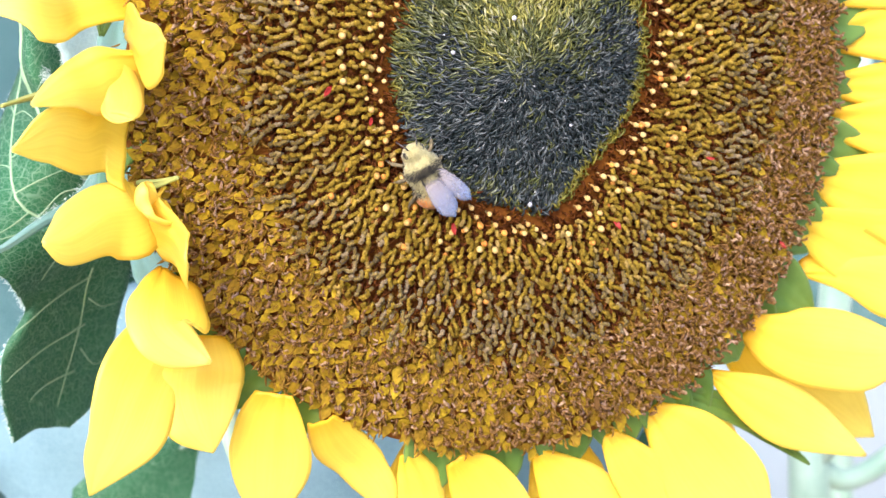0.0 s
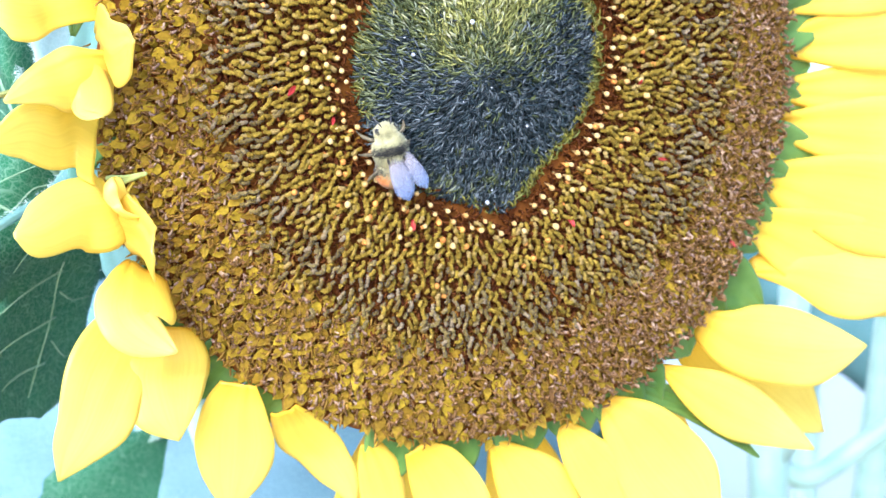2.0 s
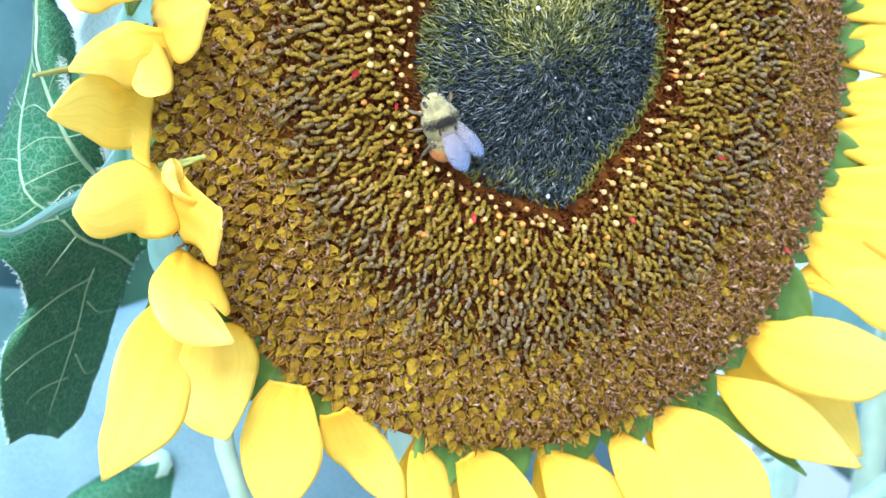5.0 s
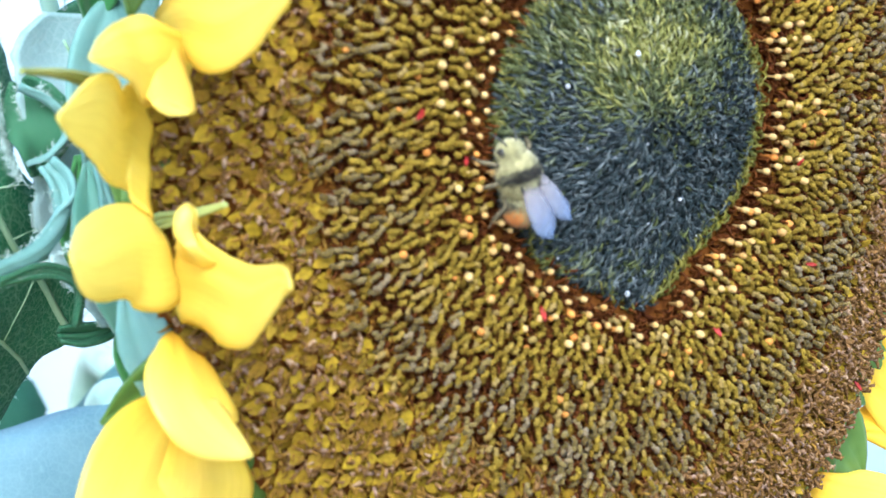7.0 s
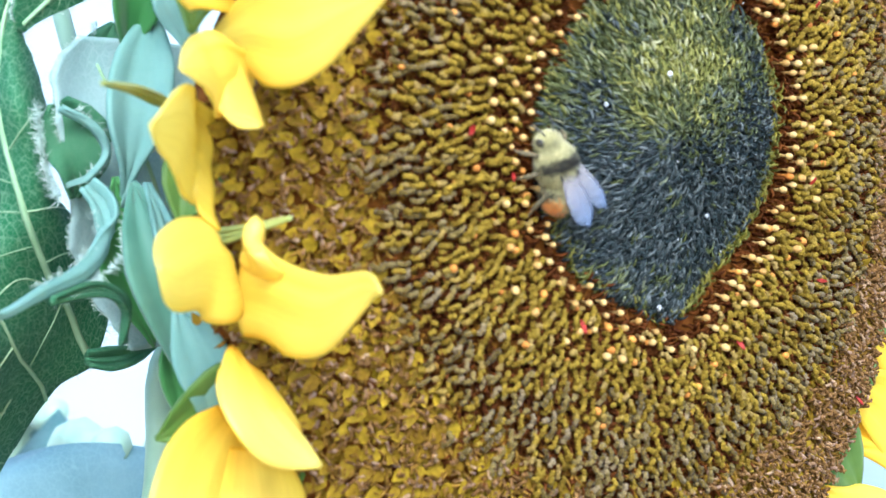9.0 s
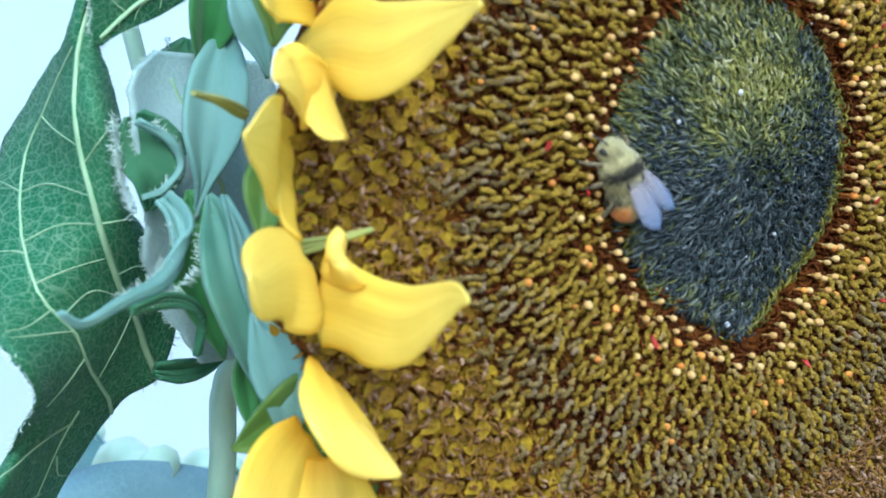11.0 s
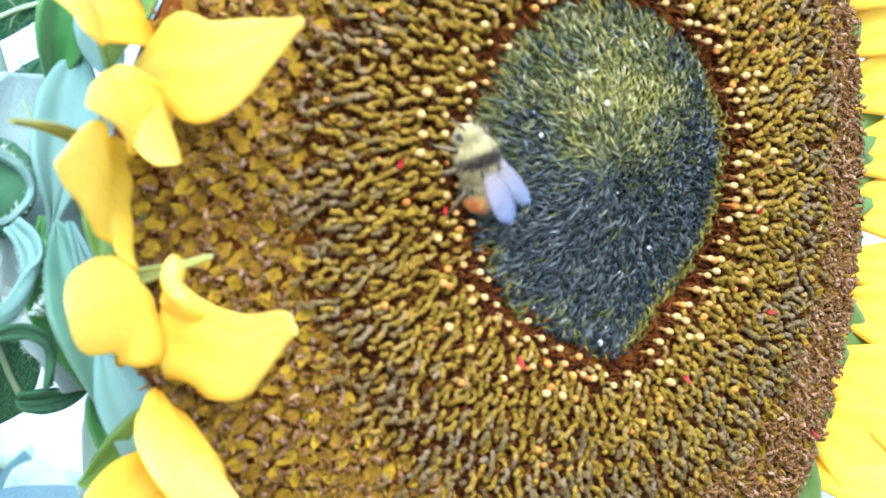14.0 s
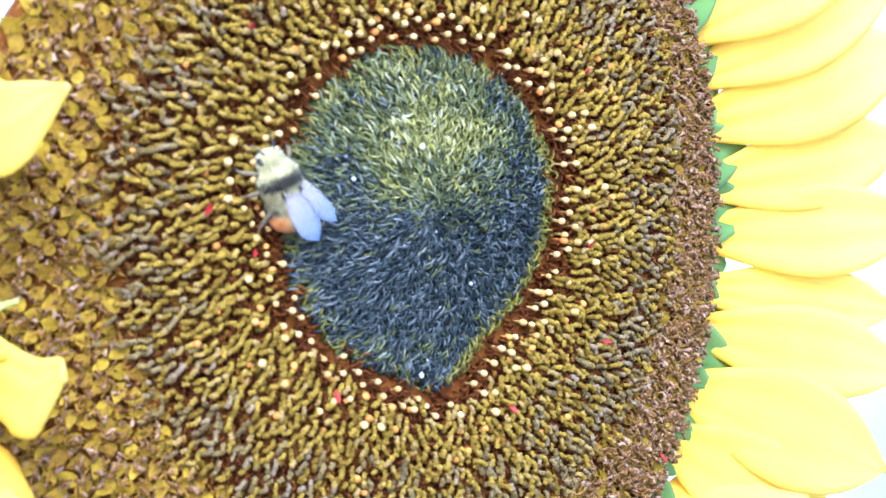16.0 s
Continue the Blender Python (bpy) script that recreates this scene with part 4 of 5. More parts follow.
def loft(rows):
    """A sheet through rows of three places (one edge, midrib, other edge): a function of u along and v across, -1 to 1."""
    def at(u, v):
        k = u * (len(rows) - 1)
        i = min(int(k), len(rows) - 2)
        f = k - i
        c = []
        for n in range(3):
            p = [Vector(rows[min(max(i + o, 0), len(rows) - 1)][n]) for o in (-1, 0, 1, 2)]
            a, b, d, e = p
            c.append(0.5 * (2 * b + (d - a) * f + (2 * a - 5 * b + 4 * d - e) * f * f + (3 * b - a - 3 * d + e) * f ** 3))
        l, m, r = c
        q = l * (v * (v - 1) / 2) + m * (1 - v * v) + r * (v * (v + 1) / 2)
        q = q + Vector((0.3, 1, 0)) * (0.05 * math.sin(9 * u + 4 * v) + 0.025 * math.sin(31 * u - 7 * v)) * (1 - 0.5 * v * v)
        return W(*q)
    return at


def loft_normal(at, u, v):
    h = 0.01
    n = (at(min(1, u + h), v) - at(max(0, u - h), v)).cross(at(u, min(1, v + h)) - at(u, max(-1, v - h))).normalized()
    return n if n.dot(Vector((-0.6, -0.8, 0))) > 0 else -n


def loft_leaf(rows, mat, parent, label, seed):
    """A leaf on a loft, with toothed hairy edges."""
    rnd = random.Random(seed)
    at = loft(rows)
    nu, nv = 110, 31
    v, f, uv = [], [], []
    for i in range(nu):
        u = i / (nu - 1)
        wide = (at(u, 1) - at(u, -1)).length / CM
        for j in range(nv):
            q = 2 * j / (nv - 1) - 1
            tooth = 1 + (0.035 / max(wide, 0.6)) * (math.sin(u * 70) + 0.6 * math.sin(u * 171 + 1)) * abs(q) ** 6
            v.append(at(u, q * tooth))
            uv.append((q * wide * 0.06, u * 1.05))
    for i in range(nu - 1):
        for j in range(nv - 1):
            a = i * nv + j
            f.append((a, a + 1, a + nv + 1, a + nv))
    leaf = part("leaf", mesh("leaf", v, f, uv), mat, parent, label)
    so = leaf.modifiers.new("thickness", "SOLIDIFY")
    so.thickness, so.offset = 0.05 * CM, 0
    hv, hf = [], []
    for k in range(900):
        u, e = rnd.random(), rnd.choice((-1, 1))
        p = at(u, e)
        d = ((p - at(u, e * 0.9)).normalized() * 1.0 + Vector((rnd.gauss(0, 0.5), rnd.gauss(0, 0.5), rnd.gauss(0, 0.5)))).normalized()
        l = rnd.uniform(0.05, 0.12) * CM
        tv, tf = tube([p, p + d * l * 0.5, p + d * l], [0.007 * CM, 0.006 * CM, 0.002 * CM], 4)
        hf += [tuple(n + len(hv) for n in q) for q in tf]
        hv += tv
    tagged(part("hairs", mesh("hairs", hv, hf), HAIR, leaf, "pale hairs along the leaf edge"), kind="stuff")

    def rib(pts, w0, w1, name="vein"):
        flat = bezier([(a, b, 0) for a, b in pts], 22)
        path = [at(p.x, p.y) + loft_normal(at, p.x, p.y) * 0.03 * CM for p in flat]
        tv, tf = tube(path, [(w0 + (w1 - w0) * k / 21) * CM for k in range(22)], 6)
        part(name, mesh(name, tv, tf), VEIN, leaf)
    return rib


def leaf_sheet(name, rows, depth, mat, parent, label, thick=0.05, seed=1, fringe=True):
    """A broad leaf: rows of (height, one edge, other edge) in centimetres on a sheet of the given depth, with a toothed edge."""
    rnd = random.Random(seed)
    zs = [r[0] for r in rows][::-1]
    ls = [r[1] for r in rows][::-1]
    rs = [r[2] for r in rows][::-1]
    fine = np.linspace(zs[0], zs[-1], 160)
    soft = np.hanning(19) / np.hanning(19).sum()
    ls = np.convolve(np.pad(np.interp(fine, zs, ls), 9, mode="edge"), soft, mode="valid")
    rs = np.convolve(np.pad(np.interp(fine, zs, rs), 9, mode="edge"), soft, mode="valid")
    zs = fine
    nz, nx = 60, 26
    v, f, uv = [], [], []
    for i in range(nz):
        z = zs[0] + (zs[-1] - zs[0]) * i / (nz - 1)
        l, r = float(np.interp(z, zs, ls)), float(np.interp(z, zs, rs))
        l += 0.03 * math.sin(z * 9.0) + 0.018 * math.sin(z * 23.0)
        for j in range(nx):
            x = l + (r - l) * j / (nx - 1)
            v.append(W(x, depth(x, z), z))
            uv.append((x * 0.12, z * 0.12))
    for i in range(nz - 1):
        for j in range(nx - 1):
            a = i * nx + j
            f.append((a, a + 1, a + nx + 1, a + nx))
    ob = part(name, mesh(name, v, f, uv), mat, parent, label)
    so = ob.modifiers.new("thickness", "SOLIDIFY")
    so.thickness, so.offset = thick * CM, 0
    if fringe:
        hv, hf = [], []
        for i in range(nz * 7):
            z = zs[0] + (zs[-1] - zs[0]) * i / (nz * 7 - 1)
            away = -1 if i % 2 else 1
            l = float(np.interp(z, zs, ls)) + 0.03 * math.sin(z * 9.0) + 0.018 * math.sin(z * 23.0) if i % 2 else float(np.interp(z, zs, rs))
            p = W(l, depth(l, z), z)
            d = Vector((away, rnd.uniform(-0.5, 0.5), rnd.uniform(-0.7, 0.7))).normalized()
            tv, tf = tube([p, p + d * 0.04 * CM, p + d * rnd.uniform(0.055, 0.095) * CM], [0.006 * CM, 0.005 * CM, 0.002 * CM], 4)
            hf += [tuple(k + len(hv) for k in q) for q in tf]
            hv += tv
        tagged(part("hairs", mesh("hairs", hv, hf), HAIR, ob, "pale hairs along the leaf edge"), kind="stuff")
    return ob


def vein_on(leaf, depth, pts, w0, w1):
    flat = bezier([(x, 0, z) for x, z in pts], 18)
    path = [W(p.x, depth(p.x, p.z) - 0.03, p.z) for p in flat]
    v, f = tube(path, [(w0 + (w1 - w0) * k / 17) * CM for k in range(18)], 6)
    part("vein", mesh("vein", v, f), VEIN, leaf)


def leaves():
    rows = [((-7.0, 4.6, 2.5), (-6.9, 4.5, 2.5), (-6.8, 4.6, 2.5)),
            ((-7.05, 4.7, 1.75), (-6.95, 4.6, 1.75), (-6.85, 4.7, 1.75)),
            ((-7.0, 5.1, 1.2), (-7.06, 4.65, 1.18), (-6.75, 4.75, 1.1)),
            ((-6.8, 5.9, 0.9), (-7.03, 4.68, 0.75), (-6.6, 4.82, 0.8)),
            ((-6.57, 7.37, 0.23), (-7.13, 4.46, 0.16), (-6.35, 4.87, 0.21)),
            ((-6.94, 7.21, -0.37), (-7.0, 4.56, -0.41), (-6.37, 4.68, -0.3)),
            ((-7.6, 6.3, -1.4), (-6.84, 4.52, -0.98), (-6.3, 4.79, -0.9)),
            ((-8.0, 5.0, -2.2), (-6.61, 4.62, -1.49), (-5.9, 4.94, -1.3)),
            ((-8.3, 4.1, -2.65), (-6.18, 5.1, -2.11), (-5.3, 5.28, -1.8)),
            ((-8.15, 3.7, -2.94), (-6.0, 5.4, -2.6), (-4.9, 5.69, -2.5)),
            ((-7.81, 3.9, -3.42), (-6.1, 5.6, -3.2), (-4.85, 6.2, -3.4)),
            ((-7.6, 4.9, -4.0), (-6.5, 5.7, -3.75), (-5.3, 6.5, -3.8)),
            ((-7.55, 5.3, -4.35), (-6.8, 5.7, -4.2), (-5.5, 7.6, -4.9)),
            ((-8.0, 5.0, -4.85), (-7.1, 5.8, -4.9), (-5.7, 8.1, -5.8)),
            ((-8.1, 5.2, -5.4), (-7.3, 6.0, -5.5), (-6.0, 8.4, -6.7)),
            ((-8.1, 5.4, -6.0), (-7.4, 6.4, -6.2), (-6.3, 8.4, -7.3)),
            ((-8.0, 5.6, -6.75), (-7.4, 6.8, -7.0), (-6.8, 8.0, -7.5))]
    rib = loft_leaf(rows, LEAF, sunflower, "large dark green hairy leaf with pale veins", 1)
    rib([(0.0, 0.0), (0.11, 0.1), (0.21, 0.0), (0.29, 0.03), (0.36, 0.03), (0.45, 0.0), (0.525, 0.08), (0.59, 0.45), (0.63, 0.98)], 0.03, 0.058, "midrib")
    rib([(0.13, 0.0), (0.19, -0.5), (0.25, -0.58), (0.31, -0.7), (0.37, -0.7), (0.45, -0.69), (0.515, -0.56), (0.61, -0.32), (0.66, 0.3), (0.70, 0.97)], 0.013, 0.034)
    for a in ([(0.256, -0.6), (0.275, -0.33), (0.294, 0.0)], [(0.35, -0.7), (0.344, -0.4), (0.363, 0.0)], [(0.40, -0.69), (0.394, -0.37), (0.406, 0.0)], [(0.45, -0.69), (0.45, -0.4), (0.456, 0.0)], [(0.513, -0.57), (0.488, -0.27), (0.519, 0.07)],
              [(0.35, -0.7), (0.344, -0.8), (0.338, -0.93)], [(0.413, -0.7), (0.406, -0.78), (0.40, -0.93)], [(0.494, -0.61), (0.506, -0.8), (0.50, -0.93)], [(0.55, -0.49), (0.531, -0.75), (0.513, -0.93)], [(0.60, -0.36), (0.638, -0.6), (0.656, -0.7)],
              [(0.406, 0.0), (0.413, 0.37), (0.431, 0.95)], [(0.319, 0.05), (0.288, 0.37), (0.263, 0.65)], [(0.55, 0.17), (0.613, 0.05), (0.65, 0.1)], [(0.481, 0.03), (0.481, 0.33), (0.50, 0.75)]):
        rib(a, 0.013, 0.006)
    # ribs of the lower lobe
    rib([(0.70, 0.3), (0.74, 0.35), (0.79, 0.42), (0.88, 0.45), (0.97, 0.4)], 0.02, 0.010)
    for a in ([(0.72, 0.35), (0.74, 0.0), (0.77, -0.5), (0.79, -0.9)], [(0.80, 0.5), (0.83, 0.1), (0.87, -0.4), (0.89, -0.85)], [(0.88, 0.55), (0.92, 0.1), (0.96, -0.4)], [(0.76, 0.45), (0.77, 0.7), (0.76, 0.95)], [(0.84, 0.55), (0.86, 0.8), (0.85, 0.95)]):
        rib(a, 0.02, 0.007)
    stalk = bezier([W(-3.3, 5.3, -2.2), W(-3.86, 6.0, -3.4), W(-3.9, 6.0, -4.9), W(-3.9, 6.2, -8.0), W(-2.2, 6.6, -12.0), W(0.4, 7.3, -16.0)], 20)
    sv, sf = tube(stalk, [0.2 * CM] * 20, 8)
    part("leaf_stalk", mesh("leaf_stalk", sv, sf), STEM, sunflower, "pale green leaf stalk")
    back = bezier([W(-5.3, 7.2, 2.4), W(-5.1, 7.0, 1.4), W(-4.85, 6.9, 0.6), W(-4.2, 6.9, -0.6)], 14)
    sv, sf = tube(back, [0.13 * CM] * 14, 8)
    part("leaf_stalk", mesh("leaf_stalk", sv, sf), STEM, sunflower, "pale green leaf stalk")
    # a darker leaf above, seen from below
    up = lambda x, z: 5.0 + 0.25 * (x + 6.0) - 0.15 * z
    top = leaf_sheet("leaf", [(4.4, -7.6, -3.2), (3.2, -7.5, -3.6), (2.2, -7.1, -4.75), (1.85, -7.05, -5.3), (1.6, -7.0, -5.7), (1.43, -6.95, -6.02), (1.28, -6.9, -6.4), (1.05, -6.85, -6.78)], up, LEAF, sunflower, "dark green leaf behind the flower head", seed=2)
    vein_on(top, up, [(-4.2, 2.35), (-4.9, 2.1), (-5.6, 1.92), (-6.15, 1.68), (-6.5, 1.4), (-6.78, 1.14)], 0.05, 0.03)
    for a, b, c, d in ((-5.2, 2.02, -5.7, 2.7), (-5.75, 1.86, -6.2, 2.3), (-6.1, 1.7, -6.5, 2.0), (-6.4, 1.5, -6.75, 1.75), (-5.3, 2.0, -5.4, 1.85), (-5.7, 1.86, -5.85, 1.62), (-6.05, 1.72, -6.25, 1.42), (-6.35, 1.53, -6.5, 1.28)):
        vein_on(top, up, [(a, b), ((a + c) / 2 - 0.05, (b + d) / 2), (c, d)], 0.014, 0.006)
    # a pale leaf between, close behind the head
    mid = lambda x, z: 4.6 + 0.35 * (x + 5.5) + 0.12 * math.sin(2.0 * z) + 0.08 * math.sin(4 * x)
    pale = leaf_sheet("leaf", [(1.05, -5.9, -4.0), (0.85, -6.35, -3.8), (0.5, -6.5, -3.6), (0.1, -6.5, -3.4), (-0.8, -6.25, -3.3), (-1.7, -6.1, -3.3), (-2.5, -5.6, -3.4), (-3.1, -5.0, -3.6)], mid, LEAF_FUZZ, sunflower, "pale hairy leaf close behind the flower head", seed=5)
    vein_on(pale, mid, [(-3.6, -2.6), (-4.6, -1.2), (-5.3, 0.0), (-5.7, 0.7)], 0.05, 0.02)


def stem():
    pts = bezier([W(0.1, 3.4, -0.3), W(0.2, 5.4, -0.8), W(0.4, 7.2, -4.0), W(0.8, 7.4, -12), W(1.5, 6.5, -60), W(3.0, 6.0, -150)], 40)
    v, f = tube(pts, [(1.25 if k < 4 else 1.0) * CM for k in range(40)], 14)
    part("stem", mesh("stem", v, f), STEM, sunflower, "thick pale green hairy stem")


# ---- the bee ----
def ellipsoid(c, r, nu=14, nv=18):
    v, f = [], []
    for i in range(nu + 1):
        a = math.pi * i / nu
        for j in range(nv):
            b = 2 * math.pi * j / nv
            v.append(Vector((c[0] + r[0] * math.sin(a) * math.cos(b), c[1] + r[1] * math.cos(a), c[2] + r[2] * math.sin(a) * math.sin(b))))
    for i in range(nu):
        for j in range(nv):
            k = (j + 1) % nv
            f.append((i * nv + j, (i + 1) * nv + j, (i + 1) * nv + k, i * nv + k))
    return v, f


def fur(c, r, count, length, y0=-1.0, y1=1.0, seed=0, b0=0.0, b1=360.0, soft=False):
    """Short hairs over a stretch of an ellipsoid, as thin pointed blades."""
    rnd = random.Random(seed)
    v, f = [], []
    while len(f) < count * 3:
        t = max(-0.99, min(0.99, rnd.gauss((y0 + y1) / 2, (y1 - y0) / 3))) if soft else rnd.uniform(y0, y1)
        b = radians(rnd.gauss((b0 + b1) / 2, (b1 - b0) / 4) if soft else rnd.uniform(b0, b1))
        s = math.sqrt(max(0, 1 - t * t))
        n = Vector((s * math.cos(b) / r[0], t / r[1], s * math.sin(b) / r[2])).normalized()
        p = Vector((c[0] + r[0] * s * math.cos(b), c[1] + r[1] * t, c[2] + r[2] * s * math.sin(b)))
        d = (n + Vector((rnd.gauss(0, 0.3), rnd.gauss(-0.25, 0.3), rnd.gauss(0, 0.3)))).normalized()
        a = d.orthogonal().normalized()
        e = d.cross(a)
        w = 0.005 * CM
        k = len(v)
        v += [p + a * w, p - a * w * 0.5 + e * w, p - a * w * 0.5 - e * w, p + d * length * rnd.uniform(0.6, 1.2)]
        f += [(k, k + 1, k + 3), (k + 1, k + 2, k + 3), (k + 2, k, k + 3)]
    return v, f


def both(*parts):
    v, f = [], []
    for pv, pf in parts:
        f += [tuple(i + len(v) for i in q) for q in pf]
        v += list(pv)
    return v, f


BEE = 0.97


def scaled(c, k=None):
    """Centimetres to metres; with a size first, enlarged by it."""
    if k is None:
        return tuple(x * CM for x in c)
    return tuple(x * CM * c for x in k)


def build_bee():
    bee = tagged(new("bumblebee"), "fuzzy yellow and black bumblebee with an orange band on its tail", "bee")
    P = lambda name, vf, mat, parent=bee, label="": part(name, mesh(name, *vf), mat, parent, label)
    tc, tr = scaled(BEE, (0, 0, 0.30)), scaled(BEE, (0.27, 0.29, 0.22))
    thorax = P("thorax", both(ellipsoid(tc, tr), fur(tc, tr, 6500, 0.062 * CM * BEE, -0.99, 0.99, 1)), FUR_Y, label="pale yellow furry thorax")
    P("thorax_band", fur(tc, tr, 2200, 0.075 * CM * BEE, -0.08, 0.28, 3, 30, 175, True), FUR_B, thorax, "black band across the thorax")
    hc, hr = scaled(BEE, (0, 0.30, 0.25)), scaled(BEE, (0.17, 0.13, 0.15))
    head = P("head", both(ellipsoid(hc, hr), fur(hc, hr, 2000, 0.055 * CM * BEE, -1, 1, 4)), FUR_Y, label="small furry head")
    for s in (-1, 1):
        P("eye", ellipsoid(scaled(BEE, (s * 0.15, 0.34, 0.27)), scaled(BEE, (0.04, 0.065, 0.075)), 8, 10), CHITIN, head, "shiny black eye")
        pts = bezier([scaled(BEE, (s * 0.05, 0.35, 0.28)), scaled(BEE, (s * 0.09, 0.44, 0.32)), scaled(BEE, (s * 0.13, 0.52, 0.27)), scaled(BEE, (s * 0.17, 0.60, 0.20))], 8)
        P("antenna", tube(pts, [0.012 * CM * BEE] * 8, 6), CHITIN, head, "thin black antenna")
    ac, ar = scaled(BEE, (0, -0.36, 0.23)), scaled(BEE, (0.25, 0.28, 0.20))
    ab = P("abdomen", both(ellipsoid(ac, ar), fur(ac, ar, 4500, 0.06 * CM * BEE, -0.9, 0.95, 5)), FUR_Y, label="banded furry abdomen")
    P("black_band", fur(ac, ar, 70, 0.065 * CM * BEE, 0.30, 0.5, 6), FUR_B, ab, "thin black band")
    P("orange_patch", fur(ac, ar, 1600, 0.07 * CM * BEE, -0.8, -0.2, 7, 130, 225, True), FUR_O, ab, "orange furry patch on its side")
    P("dark_flank", fur(ac, ar, 420, 0.08 * CM * BEE, -0.05, 0.35, 8, 130, 240, True), FUR_B, ab, "dark fur on its side")
    for s in (-1, 1):
        P("wing_base", ellipsoid(scaled(BEE, (s * 0.14, -0.12, 0.50)), scaled(BEE, (0.022, 0.055, 0.022)), 6, 8), CHITIN, thorax, "small black wing joint")
        fore = ((0.15, -0.02, 0.47), (0.44, -0.76, 0.52), 0.18) if s > 0 else ((0.03, -0.03, 0.49), (-0.08, -0.86, 0.54), 0.25)
        hind = ((0.10, -0.12, 0.43), (0.27, -0.60, 0.46), 0.12) if s > 0 else ((0.02, -0.10, 0.46), (-0.03, -0.62, 0.49), 0.14)
        for name, (root, tip, wd) in (("forewing", fore), ("hindwing", hind)):
            nu, nv = 12, 5
            a, b = Vector(scaled(BEE, (s * root[0], *root[1:]))), Vector(scaled(BEE, (s * tip[0], *tip[1:])))
            d = (b - a).normalized()
            side = d.cross(Vector((0, 0, 1))).normalized()
            v, f, uv = [], [], []
            for i in range(nu):
                u = i / (nu - 1)
                w = wd * CM * BEE * float(np.interp(u, (0, 0.15, 0.5, 0.8, 0.95, 1), (0.3, 0.68, 1, 0.95, 0.5, 0.1)))
                for j in range(nv):
                    q = 2 * j / (nv - 1) - 1
                    v.append(a.lerp(b, u) + side * w * q * 0.75 + Vector((0, 0, 0.02 * CM * BEE * math.cos(q * 2.5))))
                    uv.append((0.5 + 0.5 * q, u))
            for i in range(nu - 1):
                for j in range(nv - 1):
                    k = i * nv + j
                    f.append((k, k + 1, k + nv + 1, k + nv))
            ob = part(name, mesh(name, v, f, uv), WING, bee, "smoky translucent veined wing with sky reflection painted blue at its tip")
            so = ob.modifiers.new("thickness", "SOLIDIFY")
            so.thickness, so.offset = 0.004 * CM * BEE, 0
        for y0, out, y1 in ((0.14, 0.42, 0.34), (0.0, 0.46, -0.02), (-0.12, 0.44, -0.50)):
            pts = [scaled(BEE, (s * 0.12, y0, 0.18)), scaled(BEE, (s * 0.28, (y0 + y1) / 2, 0.26)), scaled(BEE, (s * out * 0.9, y1 * 0.9, 0.12)), scaled(BEE, (s * out, y1 * 1.15, 0.0))]
            lv = tube(bezier(pts, 12), [c * CM * BEE for c in (0.030, 0.035, 0.038, 0.033, 0.028, 0.033, 0.036, 0.028, 0.018, 0.013, 0.010, 0.006)], 7)
            P("leg", lv, LEG, label="jointed yellowish grey hairy leg")
    return bee


# ---- surroundings ----
def ground():
    n = 40
    v, f = [], []
    for i in range(n + 1):
        for j in range(n + 1):
            x, y = (i / n * 2 - 1), (j / n * 2 - 1)
            x, y = 60 * math.copysign(abs(x) ** 3, x), 60 * math.copysign(abs(y) ** 3, y)
            v.append((x, y, -0.001 + 0.02 * noise.noise((x * 2, y * 2, 0)) - 0.02))
    for i in range(n):
        for j in range(n):
            a = i * (n + 1) + j
            f.append((a, a + n + 1, a + n + 2, a + 1))
    # its pale colour acts as a reflector below the flower
    ob = part("ground", mesh("ground", v, f), SOIL_FILL, None)
    tagged(ob, "garden ground, made pale to bounce fill light up at the flower", "ground", kind="structure")


def far_leaf(x, y, z, size, turn, tilt, mat, seed):
    """A heart-shaped leaf of a neighbouring plant, on its own stalk down to the ground."""
    plant = tagged(new("sunflower_plant"), "blue-green leaf of a neighbouring sunflower plant", "plant", "neighbouring plants")
    plant.location = (x * CM, y * CM + 0.04, 0)
    plant["at"] = plant.location.copy()
    nu, nv = 22, 15
    m = Matrix.Translation(W(x, y, z)) @ Euler((radians(tilt), 0, radians(turn))).to_matrix().to_4x4()
    v, f, uv = [], [], []
    for i in range(nu):
        u = i / (nu - 1)
        w = size * 0.55 * float(np.interp(u, (0, 0.08, 0.25, 0.45, 0.7, 0.9, 1), (0.25, 0.75, 1.0, 0.95, 0.6, 0.2, 0.01))) * (1 + 0.04 * math.sin(u * 40 + seed))
        for j in range(nv):
            q = 2 * j / (nv - 1) - 1
            v.append(m @ Vector((q * w * CM, (0.10 * size * q * q * CM + 0.02 * size * math.sin(7 * u + 3 * q) * CM), -u * size * CM)))
            uv.append((q * w * 0.12, u * size * 0.12))
    for i in range(nu - 1):
        for j in range(nv - 1):
            a = i * nv + j
            f.append((a, a + 1, a + nv + 1, a + nv))
    leaf = part("leaf", mesh("leaf", v, f, uv), mat, plant)
    so = leaf.modifiers.new("thickness", "SOLIDIFY")
    so.thickness = 0.05 * CM
    root = m.translation
    pts = bezier([root, root + Vector((0.01, 0.05, -0.04)), Vector((root.x, root.y + 0.06, root.z - 0.35)), Vector((plant.location.x, plant.location.y, -0.02))], 20)
    sv, sf = tube(pts, [0.35 * CM + 0.5 * CM * k / 19 for k in range(20)], 8)
    part("stalk", mesh("stalk", sv, sf), STEM, plant)
    return plant


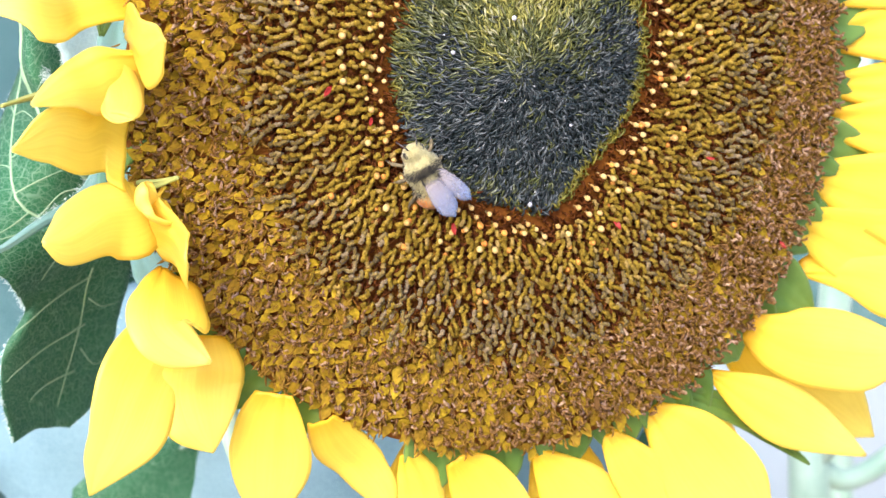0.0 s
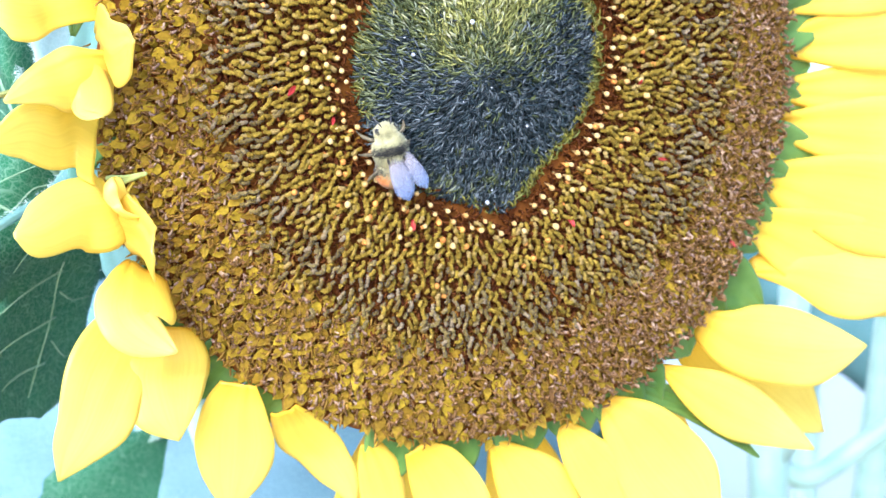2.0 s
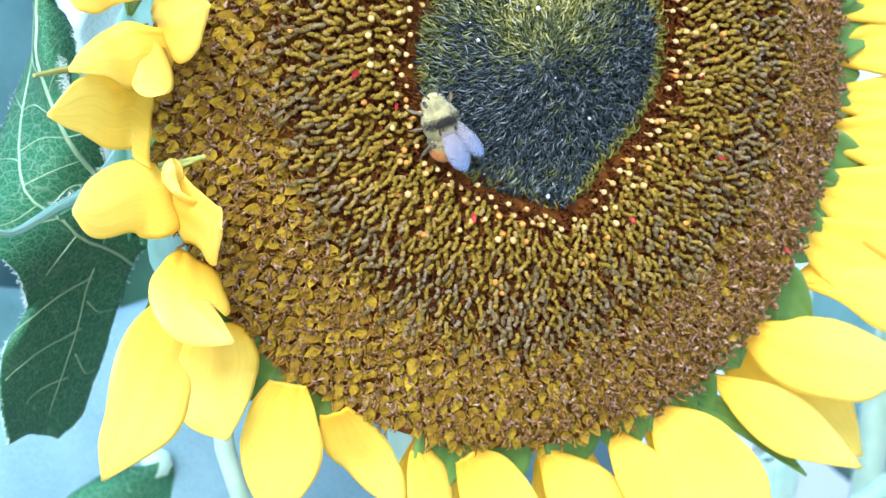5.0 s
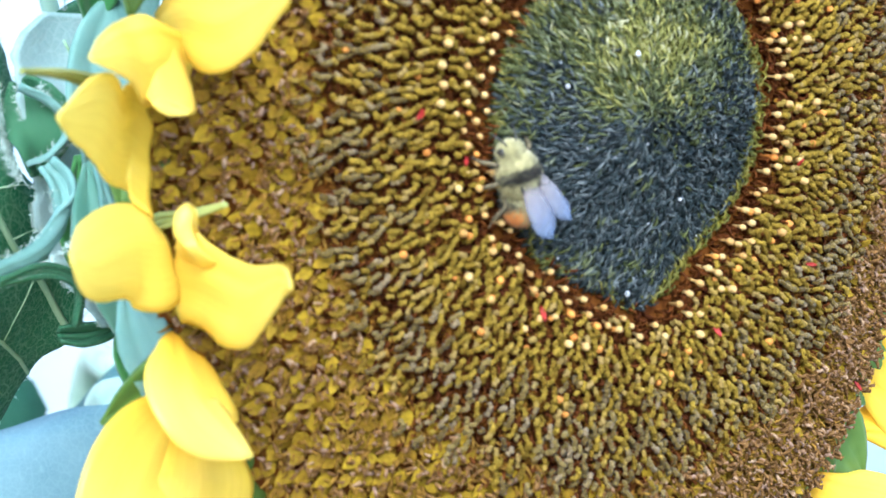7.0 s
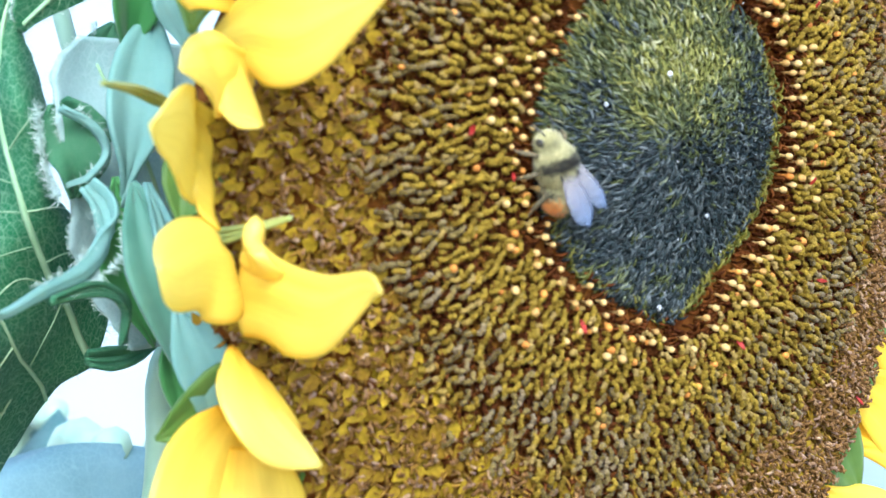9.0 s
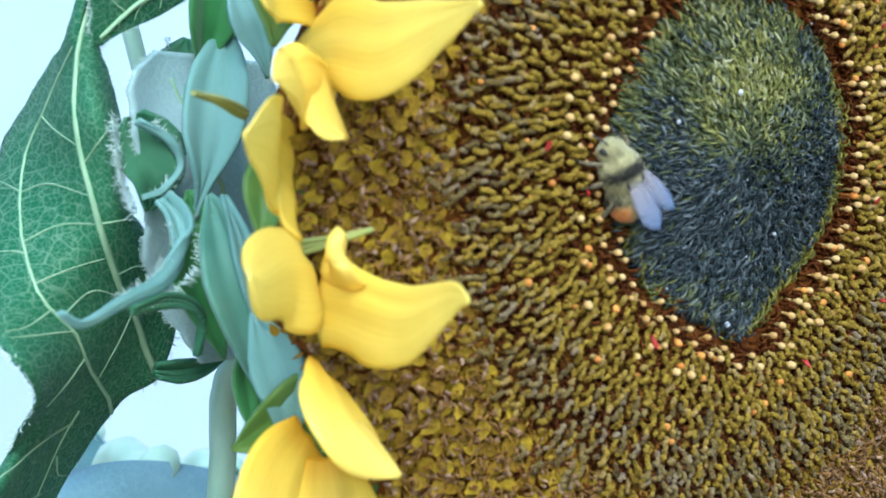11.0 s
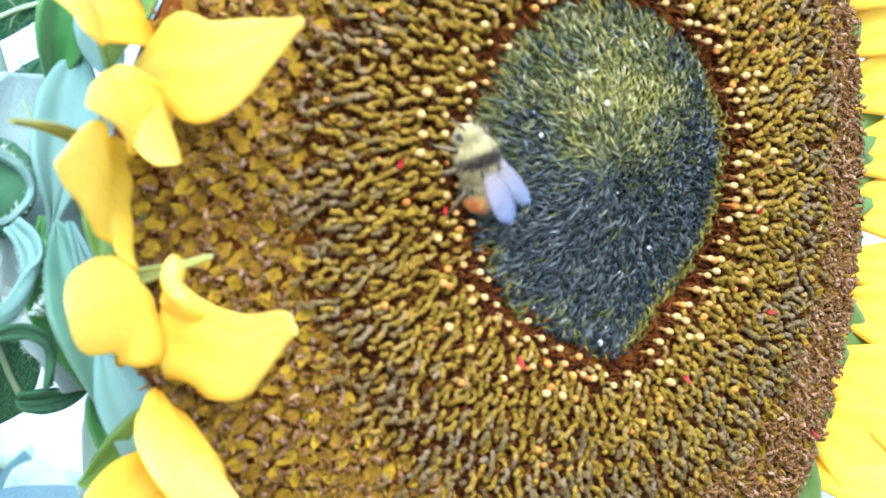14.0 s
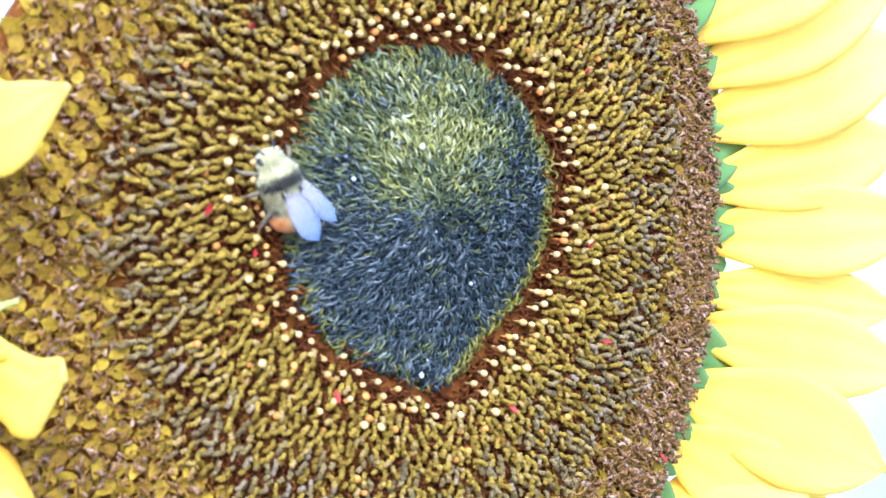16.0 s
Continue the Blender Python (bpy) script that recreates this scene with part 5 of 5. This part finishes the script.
def surroundings():
    # neighbouring leaves behind, out of focus, some with the light's blue cast in their colour
    for k, (x, y, z, size, turn, tilt) in enumerate([(-13, 22, -6, 16, 20, -15), (-4, 26, -12, 15, -25, -20), (-9, 30, 2, 18, 30, -10), (-17, 34, -1, 20, -10, -15), (3, 33, -16, 14, 15, -30), (-3, 40, -6, 18, -20, -10),
                                                     (10, 46, -30, 20, 25, -35), (-22, 44, 6, 22, 15, -10), (33, 44, -8, 18, 20, -12), (7, 24, -8.0, 9, 40, -40), (-7, 22, -7.3, 7, 30, -30), (-3.4, 23, -12.8, 9, -20, -30), (-8.5, 24, -12.6, 9, 10, -30), (-0.5, 14, -6.0, 14, -15, -25), (4, 26, -7.2, 12, 60, -50), (-8, 24, -13, 13, -30, -40), (21, 19, -11.2, 8, 60, -70), (-3.9, 13, -9.9, 6, 20, -10)]):
        far_leaf(x, y, z, size, turn, tilt, LEAF_PALE_CAST if y == 14 else LEAF if y == 13 else (LEAF_COOL_CAST, LEAF_FAR, LEAF_COOL_CAST, LEAF_FAR)[k % 4], k + 1)
    # a neighbouring stem that forks, behind the lower petals
    plant = tagged(new("sunflower_plant"), "pale green forked stem of a neighbouring plant", "plant", "neighbouring plants")
    plant.location = (0.15, 0.22, 0)
    plant["at"] = plant.location.copy()
    trunk = bezier([Vector((0.15, 0.22, -0.02)), Vector((0.155, 0.205, 0.7)), W(15.5, 20, -20), W(15.8, 20, -16.5), W(16.4, 20.3, -14.4), W(17.2, 21, -10), W(18.5, 22, -4)], 30)
    tv, tf = tube(trunk, [(0.62 if k < 18 else 0.5) * CM for k in range(30)], 10)
    part("stem", mesh("stem", tv, tf), STEM, plant)
    branch = bezier([W(15.9, 20, -17.0), W(16.6, 19.8, -17.4), W(17.4, 19.7, -17.2), W(18.3, 19.6, -16.7), W(19.8, 19.4, -15.9), W(22.0, 19.2, -15.2)], 20)
    tv, tf = tube(branch, [0.34 * CM] * 20, 8)
    part("leaf_stalk", mesh("leaf_stalk", tv, tf), STEM, plant)
    # a white rendered garden wall closes the view
    for name, c, s in (("wall_back", (0.6, 1.6, 1.15), (3.6, 0.12, 1.2)),):
        bm = bmesh.new()
        bmesh.ops.create_cube(bm, size=2.0)
        bmesh.ops.scale(bm, vec=s, verts=bm.verts)
        bmesh.ops.bevel(bm, geom=list(bm.edges), offset=0.015, segments=2, affect="EDGES")
        ob = part(name, bm, WALL, None, m=Matrix.Translation(c))
        tagged(ob, "pale bluish white rendered garden wall", "wall", kind="structure")


ground()
petals()
bracts()
side_bracts()
leaves()
stem()
surroundings()
bumblebee = build_bee()
scatter()
scraps()


def bee_pose(x, z, heading, lift=0.08, tilt=11.0):
    """The bee on the disc: heading in degrees from straight up, to the left."""
    n = surf_normal(x, z)
    h = radians(heading)
    fwd = Vector((-math.sin(h), 0, math.cos(h)))
    fwd = (fwd - n * fwd.dot(n)).normalized()
    m = Matrix((fwd.cross(n), fwd, n)).transposed().to_4x4()
    return Matrix.Translation(W(x, surf(x, z), z) + n * lift * CM) @ m @ Matrix.Rotation(radians(tilt), 4, "Y")


def motions():
    rows = [(0, -1.71, -1.31, 28), (0.5, -1.66, -1.28, 30), (1, -1.64, -1.25, 25), (1.5, -1.65, -1.20, 22), (2, -1.60, -1.0, 14), (2.5, -1.64, -0.96, 18), (3, -1.69, -0.94, 24),
            (3.5, -1.68, -0.88, 28), (4.2, -1.79, -0.77, 26), (6.3, -1.80, -0.71, 8), (6.5, -1.82, -0.66, 8), (7, -1.81, -0.63, 16), (7.5, -1.78, -0.52, 14), (8, -1.82, -0.46, 16), (8.2, -1.84, -0.42, 16),
            (10.3, -2.05, -0.13, 20), (10.5, -1.98, -0.11, 20), (11, -2.08, -0.13, 24), (11.5, -1.96, -0.05, 16), (12, -2.04, 0.0, 14), (12.5, -1.93, 0.13, 6), (13, -2.02, 0.16, 14), (13.5, -2.05, 0.14, 16),
            (14, -2.14, 0.22, 17), (14.5, -2.05, 0.38, 10), (15, -2.12, 0.34, 16), (15.5, -2.10, 0.34, 20), (16, -2.22, 0.50, 20)]
    walk(bumblebee, [(t, bee_pose(x - 0.05, z - (0.06 if t < 10 else 0.15), h + (-6 if t < 5 else 5))) for t, x, z, h in rows])


motions()
